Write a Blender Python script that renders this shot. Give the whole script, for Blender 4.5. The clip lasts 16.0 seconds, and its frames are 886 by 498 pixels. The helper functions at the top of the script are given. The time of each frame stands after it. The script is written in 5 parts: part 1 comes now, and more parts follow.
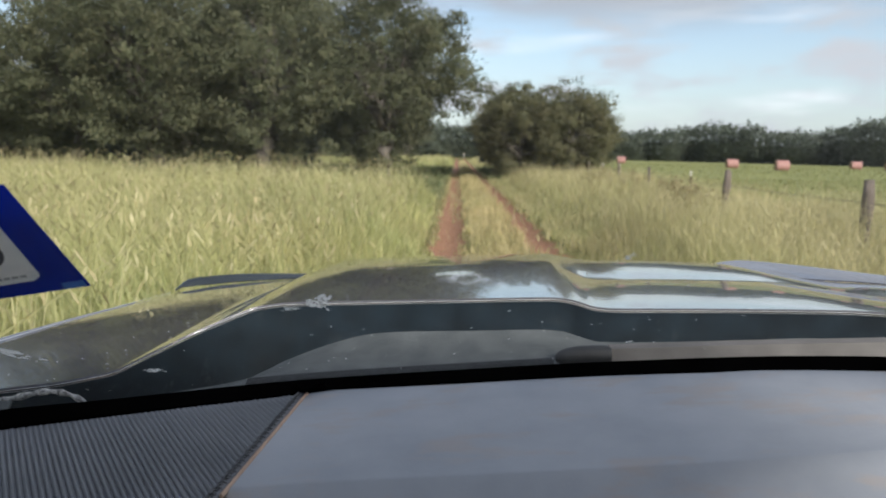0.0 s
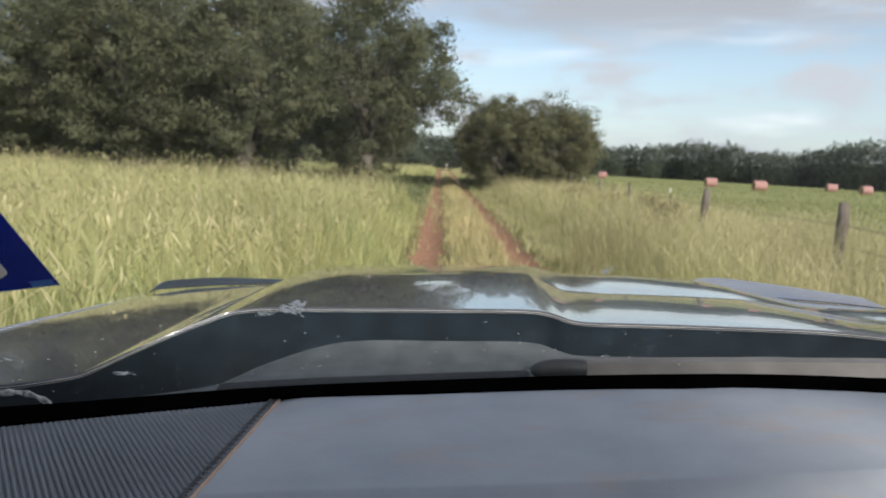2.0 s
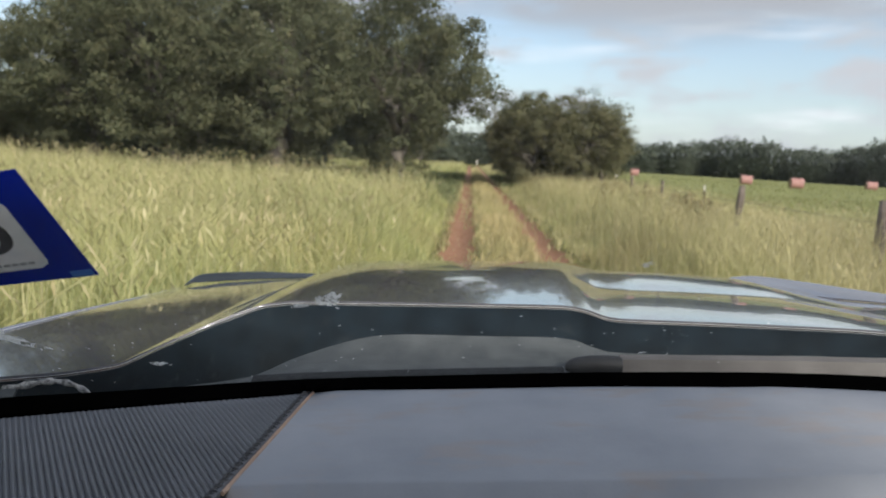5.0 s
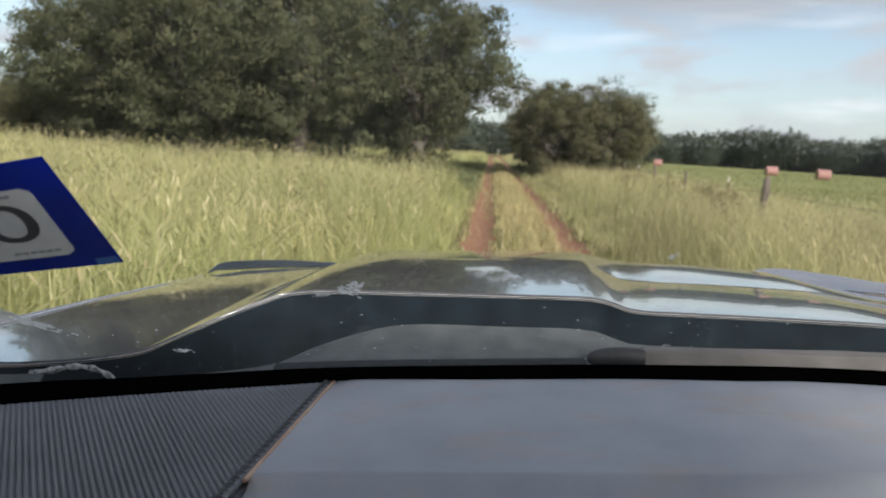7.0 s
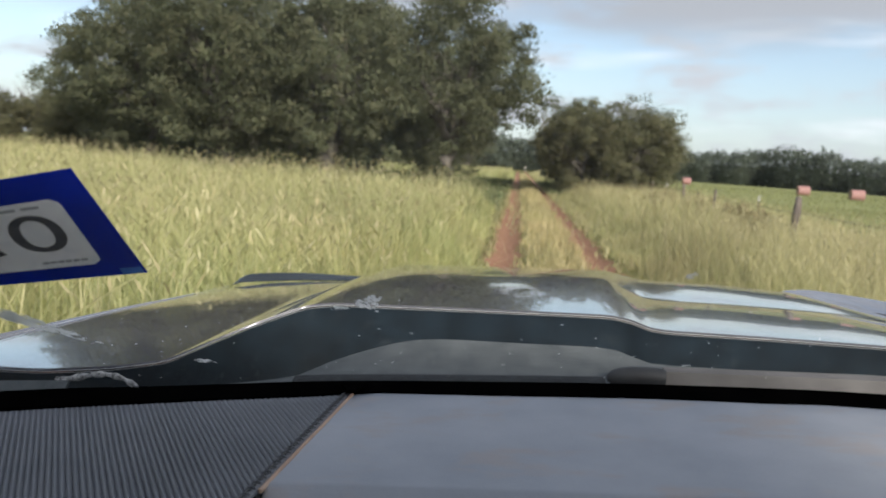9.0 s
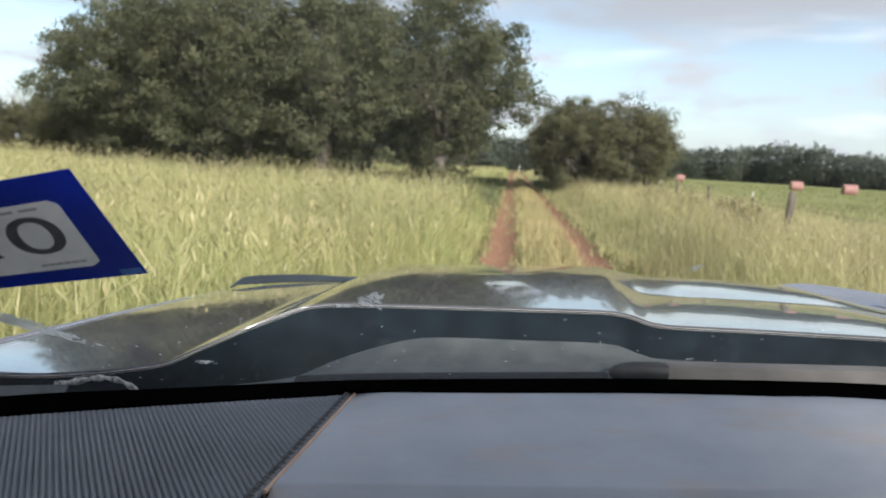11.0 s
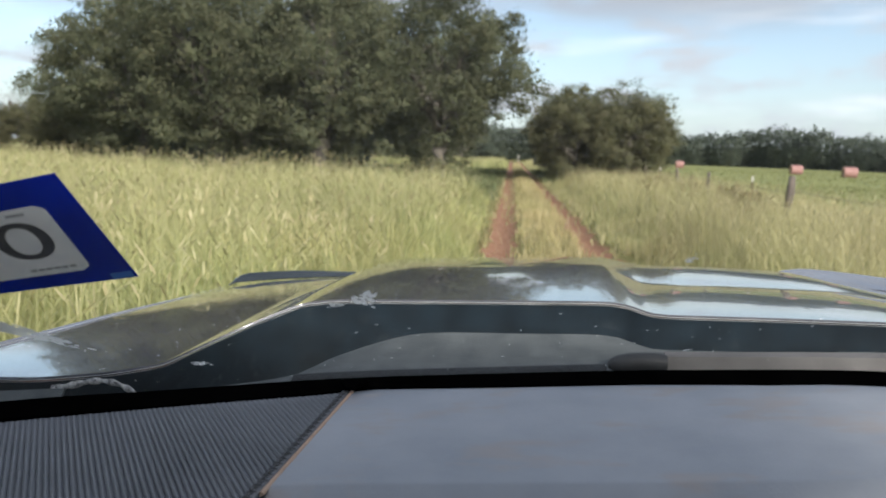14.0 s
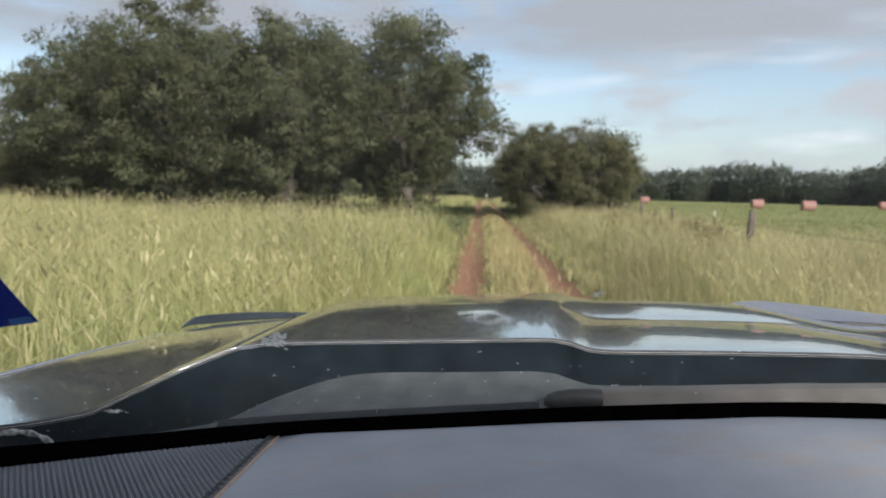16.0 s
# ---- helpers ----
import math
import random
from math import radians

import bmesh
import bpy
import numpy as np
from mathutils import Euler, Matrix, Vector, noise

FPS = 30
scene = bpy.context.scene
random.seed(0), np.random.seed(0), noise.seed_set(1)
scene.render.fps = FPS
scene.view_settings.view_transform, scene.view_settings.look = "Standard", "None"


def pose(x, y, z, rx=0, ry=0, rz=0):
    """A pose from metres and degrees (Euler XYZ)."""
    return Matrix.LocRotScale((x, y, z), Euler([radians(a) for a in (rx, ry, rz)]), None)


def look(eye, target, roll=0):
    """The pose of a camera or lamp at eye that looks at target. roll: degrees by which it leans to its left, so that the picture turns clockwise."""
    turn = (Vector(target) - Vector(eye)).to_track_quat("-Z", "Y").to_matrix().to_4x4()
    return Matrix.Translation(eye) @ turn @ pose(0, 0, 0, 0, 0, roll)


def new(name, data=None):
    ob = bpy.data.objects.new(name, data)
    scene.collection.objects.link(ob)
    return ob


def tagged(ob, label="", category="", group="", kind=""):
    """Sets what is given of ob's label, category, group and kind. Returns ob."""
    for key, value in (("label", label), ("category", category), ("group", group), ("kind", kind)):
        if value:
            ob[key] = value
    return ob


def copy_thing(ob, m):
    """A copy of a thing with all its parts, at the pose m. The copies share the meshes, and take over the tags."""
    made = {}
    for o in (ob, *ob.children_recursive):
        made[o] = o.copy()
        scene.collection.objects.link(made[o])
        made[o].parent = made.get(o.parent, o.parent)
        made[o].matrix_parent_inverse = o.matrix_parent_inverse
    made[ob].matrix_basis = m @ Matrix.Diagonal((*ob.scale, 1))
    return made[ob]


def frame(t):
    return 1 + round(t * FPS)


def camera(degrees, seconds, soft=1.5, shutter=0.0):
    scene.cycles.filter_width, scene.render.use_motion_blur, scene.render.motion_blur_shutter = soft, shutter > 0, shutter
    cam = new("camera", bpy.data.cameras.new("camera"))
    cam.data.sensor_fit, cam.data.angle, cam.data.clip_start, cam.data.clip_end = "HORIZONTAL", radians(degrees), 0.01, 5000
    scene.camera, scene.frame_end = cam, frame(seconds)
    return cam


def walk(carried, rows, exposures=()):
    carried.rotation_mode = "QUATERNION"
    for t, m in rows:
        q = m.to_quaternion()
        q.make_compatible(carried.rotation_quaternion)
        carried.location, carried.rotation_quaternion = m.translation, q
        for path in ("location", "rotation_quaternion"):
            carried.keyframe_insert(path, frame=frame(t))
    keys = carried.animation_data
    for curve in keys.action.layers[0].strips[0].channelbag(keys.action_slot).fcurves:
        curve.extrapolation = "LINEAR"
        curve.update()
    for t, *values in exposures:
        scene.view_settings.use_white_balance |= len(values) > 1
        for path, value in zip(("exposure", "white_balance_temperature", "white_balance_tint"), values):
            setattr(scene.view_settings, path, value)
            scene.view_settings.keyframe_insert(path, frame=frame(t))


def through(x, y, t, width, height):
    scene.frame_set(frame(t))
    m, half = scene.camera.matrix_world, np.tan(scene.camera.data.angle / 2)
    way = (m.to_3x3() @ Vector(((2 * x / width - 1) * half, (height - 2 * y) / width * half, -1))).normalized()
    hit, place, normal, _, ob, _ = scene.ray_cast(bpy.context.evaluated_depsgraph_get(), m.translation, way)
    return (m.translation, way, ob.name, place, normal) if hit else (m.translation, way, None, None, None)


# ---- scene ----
PATH = [
    (0.0, (0.002, -0.023, 1.758), -0.24, -7.67, 1.18),
    (0.5, (0.003, -0.021, 1.757), 0.48, -7.40, 1.24),
    (1.0, (0.004, -0.017, 1.757), 0.82, -7.34, 1.39),
    (1.5, (0.005, -0.016, 1.757), 1.28, -7.18, 1.60),
    (2.0, (0.004, -0.019, 1.757), 1.32, -6.84, 3.02),
    (2.5, (-0.001, -0.024, 1.756), 1.08, -6.81, 3.25),
    (3.0, (-0.001, -0.024, 1.756), 0.59, -6.46, 3.39),
    (3.5, (-0.001, -0.019, 1.755), 0.34, -6.46, 3.64),
    (6.0, (-0.001, -0.012, 1.752), -2.22, -8.06, 3.23),
    (6.5, (-0.003, -0.011, 1.753), -2.46, -8.31, 3.73),
    (7.0, (-0.003, -0.009, 1.752), -2.63, -8.13, 3.34),
    (7.5, (-0.003, -0.015, 1.753), -3.19, -7.85, 3.52),
    (8.0, (0.000, -0.013, 1.751), -3.86, -7.26, 3.67),
    (8.5, (0.004, -0.015, 1.754), -4.37, -6.84, 3.51),
    (9.0, (0.004, -0.012, 1.753), -4.76, -7.04, 3.96),
    (11.5, (-0.003, -0.009, 1.748), -4.51, -6.97, 2.86),
    (12.0, (0.001, -0.010, 1.750), -5.49, -7.36, 3.03),
    (12.5, (-0.002, -0.008, 1.750), -5.52, -7.63, 2.49),
    (13.0, (-0.002, -0.004, 1.749), -5.20, -7.94, 2.10),
    (13.5, (-0.000, 0.000, 1.750), -4.65, -7.78, 2.00),
    (14.0, (0.004, -0.002, 1.752), -4.41, -7.64, 1.89),
    (14.5, (0.005, -0.001, 1.751), -4.19, -6.99, 2.17),
    (15.0, (0.007, 0.002, 1.751), -3.38, -6.45, 1.42),
    (15.5, (0.049, 0.010, 1.753), -2.79, -5.33, 1.13),
    (16.0, (0.052, 0.009, 1.752), -2.13, -4.55, 1.17),
]


def aimed(eye, yaw, pitch, roll):
    """The pose at eye, turned by yaw to the right and pitch upwards from the +y axis, in degrees."""
    a, b = radians(yaw), radians(pitch)
    way = Vector((math.sin(a) * math.cos(b), math.cos(a) * math.cos(b), math.sin(b)))
    return look(eye, Vector(eye) + way, roll)


cam = camera(63.0, 16.0, soft=1.8)
cam.data.dof.use_dof, cam.data.dof.focus_distance, cam.data.dof.aperture_fstop = True, 1.0, 7.0
walk(cam, [(t, aimed(eye, yaw, pitch, roll)) for t, eye, yaw, pitch, roll in PATH], exposures=[(0.0, 0.68, 6300, 9.5), (3.5, 0.66, 6320, 9.5), (6.0, 0.62, 6420, 10), (9.0, 0.72, 6350, 10), (11.5, 0.9, 6250, 9), (12.5, 0.86, 5850, 6), (13.5, 0.8, 6150, 8.5), (14.8, 0.8, 6270, 9), (15.5, 0.78, 6300, 9.5), (16.0, 0.56, 6300, 9.5)])

# ---- world and sun ----
SUN_ELEVATION, SUN_AZIMUTH = 26.0, 146.0     # degrees; azimuth from +y towards +x
world = bpy.data.worlds.new("morning_sky")
scene.world = world
world.use_nodes = True
wn, wl = world.node_tree.nodes, world.node_tree.links
wn.clear()
w_out = wn.new("ShaderNodeOutputWorld")
w_bg = wn.new("ShaderNodeBackground")
w_sky = wn.new("ShaderNodeTexSky")
w_sky.sky_type, w_sky.sun_disc = "NISHITA", False
w_sky.sun_elevation, w_sky.sun_rotation = radians(SUN_ELEVATION), radians(SUN_AZIMUTH)
w_sky.air_density, w_sky.dust_density, w_sky.ozone_density = 1.0, 1.6, 1.4
w_bg.inputs["Strength"].default_value = 0.115
w_tc = wn.new("ShaderNodeTexCoord")


def cloud_layer(scale, size, low, high, seed):
    m = wn.new("ShaderNodeMapping")
    m.inputs["Scale"].default_value = scale
    m.inputs["Location"].default_value = (seed, seed * 0.7, 0)
    n = wn.new("ShaderNodeTexNoise")
    n.inputs["Scale"].default_value, n.inputs["Detail"].default_value, n.inputs["Roughness"].default_value = size, 6, 0.55
    r = wn.new("ShaderNodeMapRange")
    r.interpolation_type = "SMOOTHSTEP"
    r.inputs["From Min"].default_value, r.inputs["From Max"].default_value = low, high
    wl.new(w_tc.outputs["Generated"], m.inputs["Vector"])
    wl.new(m.outputs["Vector"], n.inputs["Vector"])
    wl.new(n.outputs["Fac"], r.inputs["Value"])
    return r.outputs["Result"]


def w_mix(fac, a, color):
    m = wn.new("ShaderNodeMix")
    m.data_type = "RGBA"
    wl.new(fac, m.inputs[0])
    wl.new(a, m.inputs[6])
    m.inputs[7].default_value = (*color, 1)
    return m.outputs[2]


w_sep = wn.new("ShaderNodeSeparateXYZ")
wl.new(w_tc.outputs["Generated"], w_sep.inputs[0])
veil = wn.new("ShaderNodeMapRange")
veil.inputs["From Min"].default_value, veil.inputs["From Max"].default_value = 0.0, 0.26
veil.inputs["To Min"].default_value, veil.inputs["To Max"].default_value = 0.58, 0.0
wl.new(w_sep.outputs["Z"], veil.inputs["Value"])
thin = w_mix(veil.outputs["Result"], w_sky.outputs["Color"], (4.25, 4.85, 5.25))
bright = w_mix(cloud_layer((1, 1, 5.5), 2.8, 0.52, 0.78, 3.1), thin, (6.1, 6.3, 6.5))
deck = wn.new("ShaderNodeMapRange")
deck.interpolation_type = "SMOOTHSTEP"
deck.inputs["From Min"].default_value, deck.inputs["From Max"].default_value = 0.13, 0.21
wl.new(w_sep.outputs["Z"], deck.inputs["Value"])
grey_amount = wn.new("ShaderNodeMath")
grey_amount.operation = "MULTIPLY"
wl.new(cloud_layer((1, 1, 5.0), 2.2, 0.35, 0.57, 8.3), grey_amount.inputs[0])
wl.new(deck.outputs["Result"], grey_amount.inputs[1])
small = w_mix(cloud_layer((1, 1, 3.0), 8.5, 0.45, 0.68, 6.2), bright, (3.6, 3.75, 4.0))
grey = w_mix(grey_amount.outputs[0], small, (2.75, 2.9, 3.15))
wl.new(grey, w_bg.inputs["Color"])
wl.new(w_bg.outputs[0], w_out.inputs[0])

sun = new("sun", bpy.data.lights.new("sun", "SUN"))
sun.data.energy, sun.data.angle, sun.data.color = 3.4, radians(6), (1.0, 0.93, 0.83)
_a, _e = radians(SUN_AZIMUTH), radians(SUN_ELEVATION)
sun.matrix_world = look((0, 0, 60), (-math.sin(_a) * math.cos(_e), -math.cos(_a) * math.cos(_e), 60 - math.sin(_e)))


# ---- materials ----
def base_material(name):
    m = bpy.data.materials.new(name)
    m.use_nodes = True
    nt = m.node_tree
    return m, nt.nodes, nt.links, nt.nodes["Principled BSDF"]


def ramp(nodes, stops):
    r = nodes.new("ShaderNodeValToRGB")
    e = r.color_ramp.elements
    while len(e) < len(stops):
        e.new(0.5)
    for el, (p, c) in zip(e, stops):
        el.position, el.color = p, (*c, 1)
    return r


def noise_node(nodes, links, scale, detail=5, coord="Object", rough=0.55, stretch=None):
    tc = nodes.new("ShaderNodeTexCoord")
    n = nodes.new("ShaderNodeTexNoise")
    n.inputs["Scale"].default_value, n.inputs["Detail"].default_value, n.inputs["Roughness"].default_value = scale, detail, rough
    if stretch:
        mp = nodes.new("ShaderNodeMapping")
        mp.inputs["Scale"].default_value = stretch
        links.new(tc.outputs[coord], mp.inputs["Vector"])
        links.new(mp.outputs["Vector"], n.inputs["Vector"])
    else:
        links.new(tc.outputs[coord], n.inputs["Vector"])
    return n


def add_bump(nodes, links, bsdf, height, strength, distance):
    b = nodes.new("ShaderNodeBump")
    b.inputs["Strength"].default_value, b.inputs["Distance"].default_value = strength, distance
    links.new(height, b.inputs["Height"])
    links.new(b.outputs["Normal"], bsdf.inputs["Normal"])


def mottled(name, dark, light, scale, rough=0.7, metal=0.0, bump=0.0, bump_size=0.01, fine=None, coat=0.0, rough_span=0.0, stretch=None):
    m, n, l, b = base_material(name)
    a = noise_node(n, l, scale, 6, stretch=stretch)
    r = ramp(n, [(0.32, dark), (0.68, light)])
    l.new(a.outputs["Fac"], r.inputs["Fac"])
    l.new(r.outputs["Color"], b.inputs["Base Color"])
    b.inputs["Roughness"].default_value, b.inputs["Metallic"].default_value = rough, metal
    b.inputs["Coat Weight"].default_value, b.inputs["Coat Roughness"].default_value = coat, 0.03
    if rough_span:
        mr = n.new("ShaderNodeMapRange")
        mr.inputs["To Min"].default_value, mr.inputs["To Max"].default_value = rough, rough + rough_span
        l.new(a.outputs["Fac"], mr.inputs["Value"])
        l.new(mr.outputs["Result"], b.inputs["Roughness"])
    if bump:
        f = noise_node(n, l, fine or scale * 8, 4, stretch=stretch)
        add_bump(n, l, b, f.outputs["Fac"], bump, bump_size)
    return m


def leaf_material(name, stops, through=0.35, rough=0.5, tall=None):
    """Foliage: each leaf or blade takes its own tone; tall gives a straw colour that comes in with height over the ground."""
    m, n, l, b = base_material(name)
    g = n.new("ShaderNodeNewGeometry")
    r = ramp(n, stops)
    l.new(g.outputs["Random Per Island"], r.inputs["Fac"])
    big = noise_node(n, l, 0.4, 4)
    hs = n.new("ShaderNodeHueSaturation")
    mr = n.new("ShaderNodeMapRange")
    mr.inputs["From Min"].default_value, mr.inputs["From Max"].default_value = 0.3, 0.7
    mr.inputs["To Min"].default_value, mr.inputs["To Max"].default_value = 0.72, 1.28
    hue = n.new("ShaderNodeMapRange")
    hue.inputs["From Min"].default_value, hue.inputs["From Max"].default_value = 0.3, 0.7
    hue.inputs["To Min"].default_value, hue.inputs["To Max"].default_value = 0.482, 0.522
    side_noise = noise_node(n, l, 0.6, 4)
    l.new(side_noise.outputs["Fac"], hue.inputs["Value"])
    l.new(hue.outputs["Result"], hs.inputs["Hue"])
    l.new(big.outputs["Fac"], mr.inputs["Value"])
    l.new(mr.outputs["Result"], hs.inputs["Value"])
    l.new(r.outputs["Color"], hs.inputs["Color"])
    color = hs.outputs["Color"]
    if tall:
        low, high, straw = tall
        sep = n.new("ShaderNodeSeparateXYZ")
        l.new(g.outputs["Position"], sep.inputs[0])
        zr = n.new("ShaderNodeMapRange")
        zr.inputs["From Min"].default_value, zr.inputs["From Max"].default_value = low, high
        l.new(sep.outputs["Z"], zr.inputs["Value"])
        patch = noise_node(n, l, 0.35, 4)
        pm = n.new("ShaderNodeMath")
        pm.operation = "MULTIPLY_ADD"
        pm.inputs[1].default_value, pm.inputs[2].default_value = 2.6, -0.8
        l.new(patch.outputs["Fac"], pm.inputs[0])
        f = n.new("ShaderNodeMath")
        f.operation, f.use_clamp = "MULTIPLY", True
        l.new(zr.outputs["Result"], f.inputs[0])
        l.new(pm.outputs[0], f.inputs[1])
        mx = n.new("ShaderNodeMix")
        mx.data_type = "RGBA"
        l.new(f.outputs[0], mx.inputs[0])
        l.new(color, mx.inputs[6])
        mx.inputs[7].default_value = (*straw, 1)
        color = mx.outputs[2]
    l.new(color, b.inputs["Base Color"])
    b.inputs["Roughness"].default_value = rough
    b.inputs["Specular IOR Level"].default_value = 0.12
    t = n.new("ShaderNodeBsdfTranslucent")
    l.new(color, t.inputs["Color"])
    mix = n.new("ShaderNodeMixShader")
    mix.inputs["Fac"].default_value = through
    l.new(b.outputs[0], mix.inputs[1])
    l.new(t.outputs[0], mix.inputs[2])
    l.new(mix.outputs[0], n["Material Output"].inputs["Surface"])
    return m


def ground_material():
    """Red dirt in the two ruts, dry litter and green sward elsewhere, mown pasture past the fence."""
    m, n, l, b = base_material("ground_soil_and_sward")
    g = n.new("ShaderNodeNewGeometry")
    sep = n.new("ShaderNodeSeparateXYZ")
    l.new(g.outputs["Position"], sep.inputs[0])
    wob = noise_node(n, l, 1.6, 6)
    fine = noise_node(n, l, 9.0, 6)
    wide = noise_node(n, l, 0.06, 4)

    def math_node(op, a, c, d=None):
        k = n.new("ShaderNodeMath")
        k.operation = op
        for i, v in enumerate((a, c, d)):
            if v is None:
                continue
            if isinstance(v, (int, float)):
                k.inputs[i].default_value = v
            else:
                l.new(v, k.inputs[i])
        return k.outputs[0]

    bend = math_node("MULTIPLY_ADD", wob.outputs["Fac"], 0.75, -0.375)
    lane_x = n.new("ShaderNodeMapRange")
    lane_x.interpolation_type = "SMOOTHSTEP"
    lane_x.inputs["From Min"].default_value, lane_x.inputs["From Max"].default_value = 0.0, 7.5
    lane_x.inputs["To Min"].default_value, lane_x.inputs["To Max"].default_value = 0.1, 0.76
    l.new(sep.outputs["Y"], lane_x.inputs["Value"])
    x = math_node("SUBTRACT", math_node("ADD", sep.outputs["X"], bend), math_node("MULTIPLY", math_node("MAXIMUM", sep.outputs["Y"], 0.0), 0.013))
    d = math_node("ABSOLUTE", math_node("SUBTRACT", math_node("ABSOLUTE", math_node("SUBTRACT", x, lane_x.outputs["Result"]), 0.0), 0.88), 0.0)
    rut = n.new("ShaderNodeMapRange")
    rut.interpolation_type = "SMOOTHSTEP"
    rut.inputs["From Min"].default_value, rut.inputs["From Max"].default_value = 0.40, 0.22
    l.new(d, rut.inputs["Value"])
    dirt = ramp(n, [(0.3, (0.22, 0.115, 0.068)), (0.55, (0.32, 0.175, 0.11)), (0.75, (0.38, 0.23, 0.155))])
    l.new(fine.outputs["Fac"], dirt.inputs["Fac"])
    sward = ramp(n, [(0.3, (0.11, 0.105, 0.035)), (0.5, (0.17, 0.165, 0.06)), (0.72, (0.24, 0.21, 0.09))])
    l.new(fine.outputs["Fac"], sward.inputs["Fac"])
    past = ramp(n, [(0.3, (0.20, 0.215, 0.085)), (0.6, (0.26, 0.27, 0.11)), (0.8, (0.33, 0.315, 0.15))])
    blend = math_node("ADD", math_node("MULTIPLY", fine.outputs["Fac"], 0.5), math_node("MULTIPLY", wide.outputs["Fac"], 0.5))
    l.new(blend, past.inputs["Fac"])
    side = n.new("ShaderNodeMapRange")
    side.inputs["From Min"].default_value, side.inputs["From Max"].default_value = 8.0, 10.0
    l.new(math_node("SUBTRACT", sep.outputs["X"], math_node("MULTIPLY", sep.outputs["Y"], 0.045)), side.inputs["Value"])
    m1 = n.new("ShaderNodeMix")
    m1.data_type = "RGBA"
    l.new(side.outputs["Result"], m1.inputs[0])
    l.new(sward.outputs["Color"], m1.inputs[6])
    l.new(past.outputs["Color"], m1.inputs[7])
    m2 = n.new("ShaderNodeMix")
    m2.data_type = "RGBA"
    fade = n.new("ShaderNodeMapRange")
    fade.inputs["From Min"].default_value, fade.inputs["From Max"].default_value = 230, 150
    l.new(sep.outputs["Y"], fade.inputs["Value"])
    l.new(math_node("MULTIPLY", rut.outputs["Result"], fade.outputs["Result"]), m2.inputs[0])
    l.new(m1.outputs[2], m2.inputs[6])
    l.new(dirt.outputs["Color"], m2.inputs[7])
    l.new(m2.outputs[2], b.inputs["Base Color"])
    b.inputs["Roughness"].default_value = 0.95
    b.inputs["Specular IOR Level"].default_value = 0.1
    add_bump(n, l, b, fine.outputs["Fac"], 0.6, 0.05)
    return m


def paint_material():
    """Dark clear-coated paint under a thin uneven film of tan dust."""
    m, n, l, b = base_material("dusty_dark_paint")
    big = noise_node(n, l, 2.5, 5)
    fine = noise_node(n, l, 90, 5, stretch=(1, 0.35, 1))
    dust = n.new("ShaderNodeMath")
    dust.operation = "MULTIPLY"
    l.new(big.outputs["Fac"], dust.inputs[0])
    l.new(fine.outputs["Fac"], dust.inputs[1])
    c = ramp(n, [(0.13, (0.150, 0.150, 0.162)), (0.25, (0.215, 0.210, 0.218)), (0.42, (0.31, 0.296, 0.290))])
    l.new(dust.outputs[0], c.inputs["Fac"])
    l.new(c.outputs["Color"], b.inputs["Base Color"])
    b.inputs["Roughness"].default_value, b.inputs["Metallic"].default_value = 0.18, 0.48
    b.inputs["IOR"].default_value = 1.5
    b.inputs["Coat Weight"].default_value, b.inputs["Coat Roughness"].default_value = 0.9, 0.02
    b.inputs["Coat Tint"].default_value = (0.90, 0.92, 1.0, 1)
    b.inputs["Coat IOR"].default_value = 2.1
    return m


def glass_material():
    m, n, l, b = base_material("clear_glass")
    t = n.new("ShaderNodeBsdfTransparent")
    g = n.new("ShaderNodeBsdfGlossy")
    g.inputs["Roughness"].default_value = 0.22
    mix = n.new("ShaderNodeMixShader")
    mix.inputs["Fac"].default_value = 0.03
    l.new(t.outputs[0], mix.inputs[1])
    l.new(g.outputs[0], mix.inputs[2])
    # thin uneven film lit from outside, added as haze to lift dark tones
    dust = n.new("ShaderNodeBsdfTranslucent")
    dust.inputs["Color"].default_value = (0.78, 0.75, 0.69, 1)
    haze_noise = n.new("ShaderNodeTexNoise")
    haze_noise.inputs["Scale"].default_value = 4.0
    haze_noise.inputs["Detail"].default_value = 5.0
    amount = n.new("ShaderNodeMapRange")
    amount.inputs["From Min"].default_value, amount.inputs["From Max"].default_value = 0.3, 0.7
    amount.inputs["To Min"].default_value, amount.inputs["To Max"].default_value = 0.008, 0.022
    l.new(n.new("ShaderNodeTexCoord").outputs["Object"], haze_noise.inputs["Vector"])
    l.new(haze_noise.outputs["Fac"], amount.inputs["Value"])
    coated = n.new("ShaderNodeMixShader")
    l.new(amount.outputs["Result"], coated.inputs["Fac"])
    l.new(mix.outputs[0], coated.inputs[1])
    l.new(dust.outputs[0], coated.inputs[2])
    l.new(coated.outputs[0], n["Material Output"].inputs["Surface"])
    return m


OAK_LEAF = leaf_material("oak_leaves", [(0.0, (0.132, 0.146, 0.088)), (0.45, (0.152, 0.163, 0.098)), (0.8, (0.172, 0.177, 0.106)), (1.0, (0.190, 0.188, 0.114))], 0.55, 0.9)
BUSH_LEAF = leaf_material("olive_bush_leaves", [(0.0, (0.135, 0.140, 0.080)), (0.5, (0.160, 0.158, 0.090)), (1.0, (0.195, 0.180, 0.102))], 0.5, 0.9)
# leaf green with the bluish haze of distance mixed into the colour
FAR_HAZE_LEAF = leaf_material("far_hazed_leaves", [(0.0, (0.082, 0.10, 0.078)), (0.6, (0.096, 0.114, 0.086)), (1.0, (0.11, 0.126, 0.092))], 0.2, 0.8)
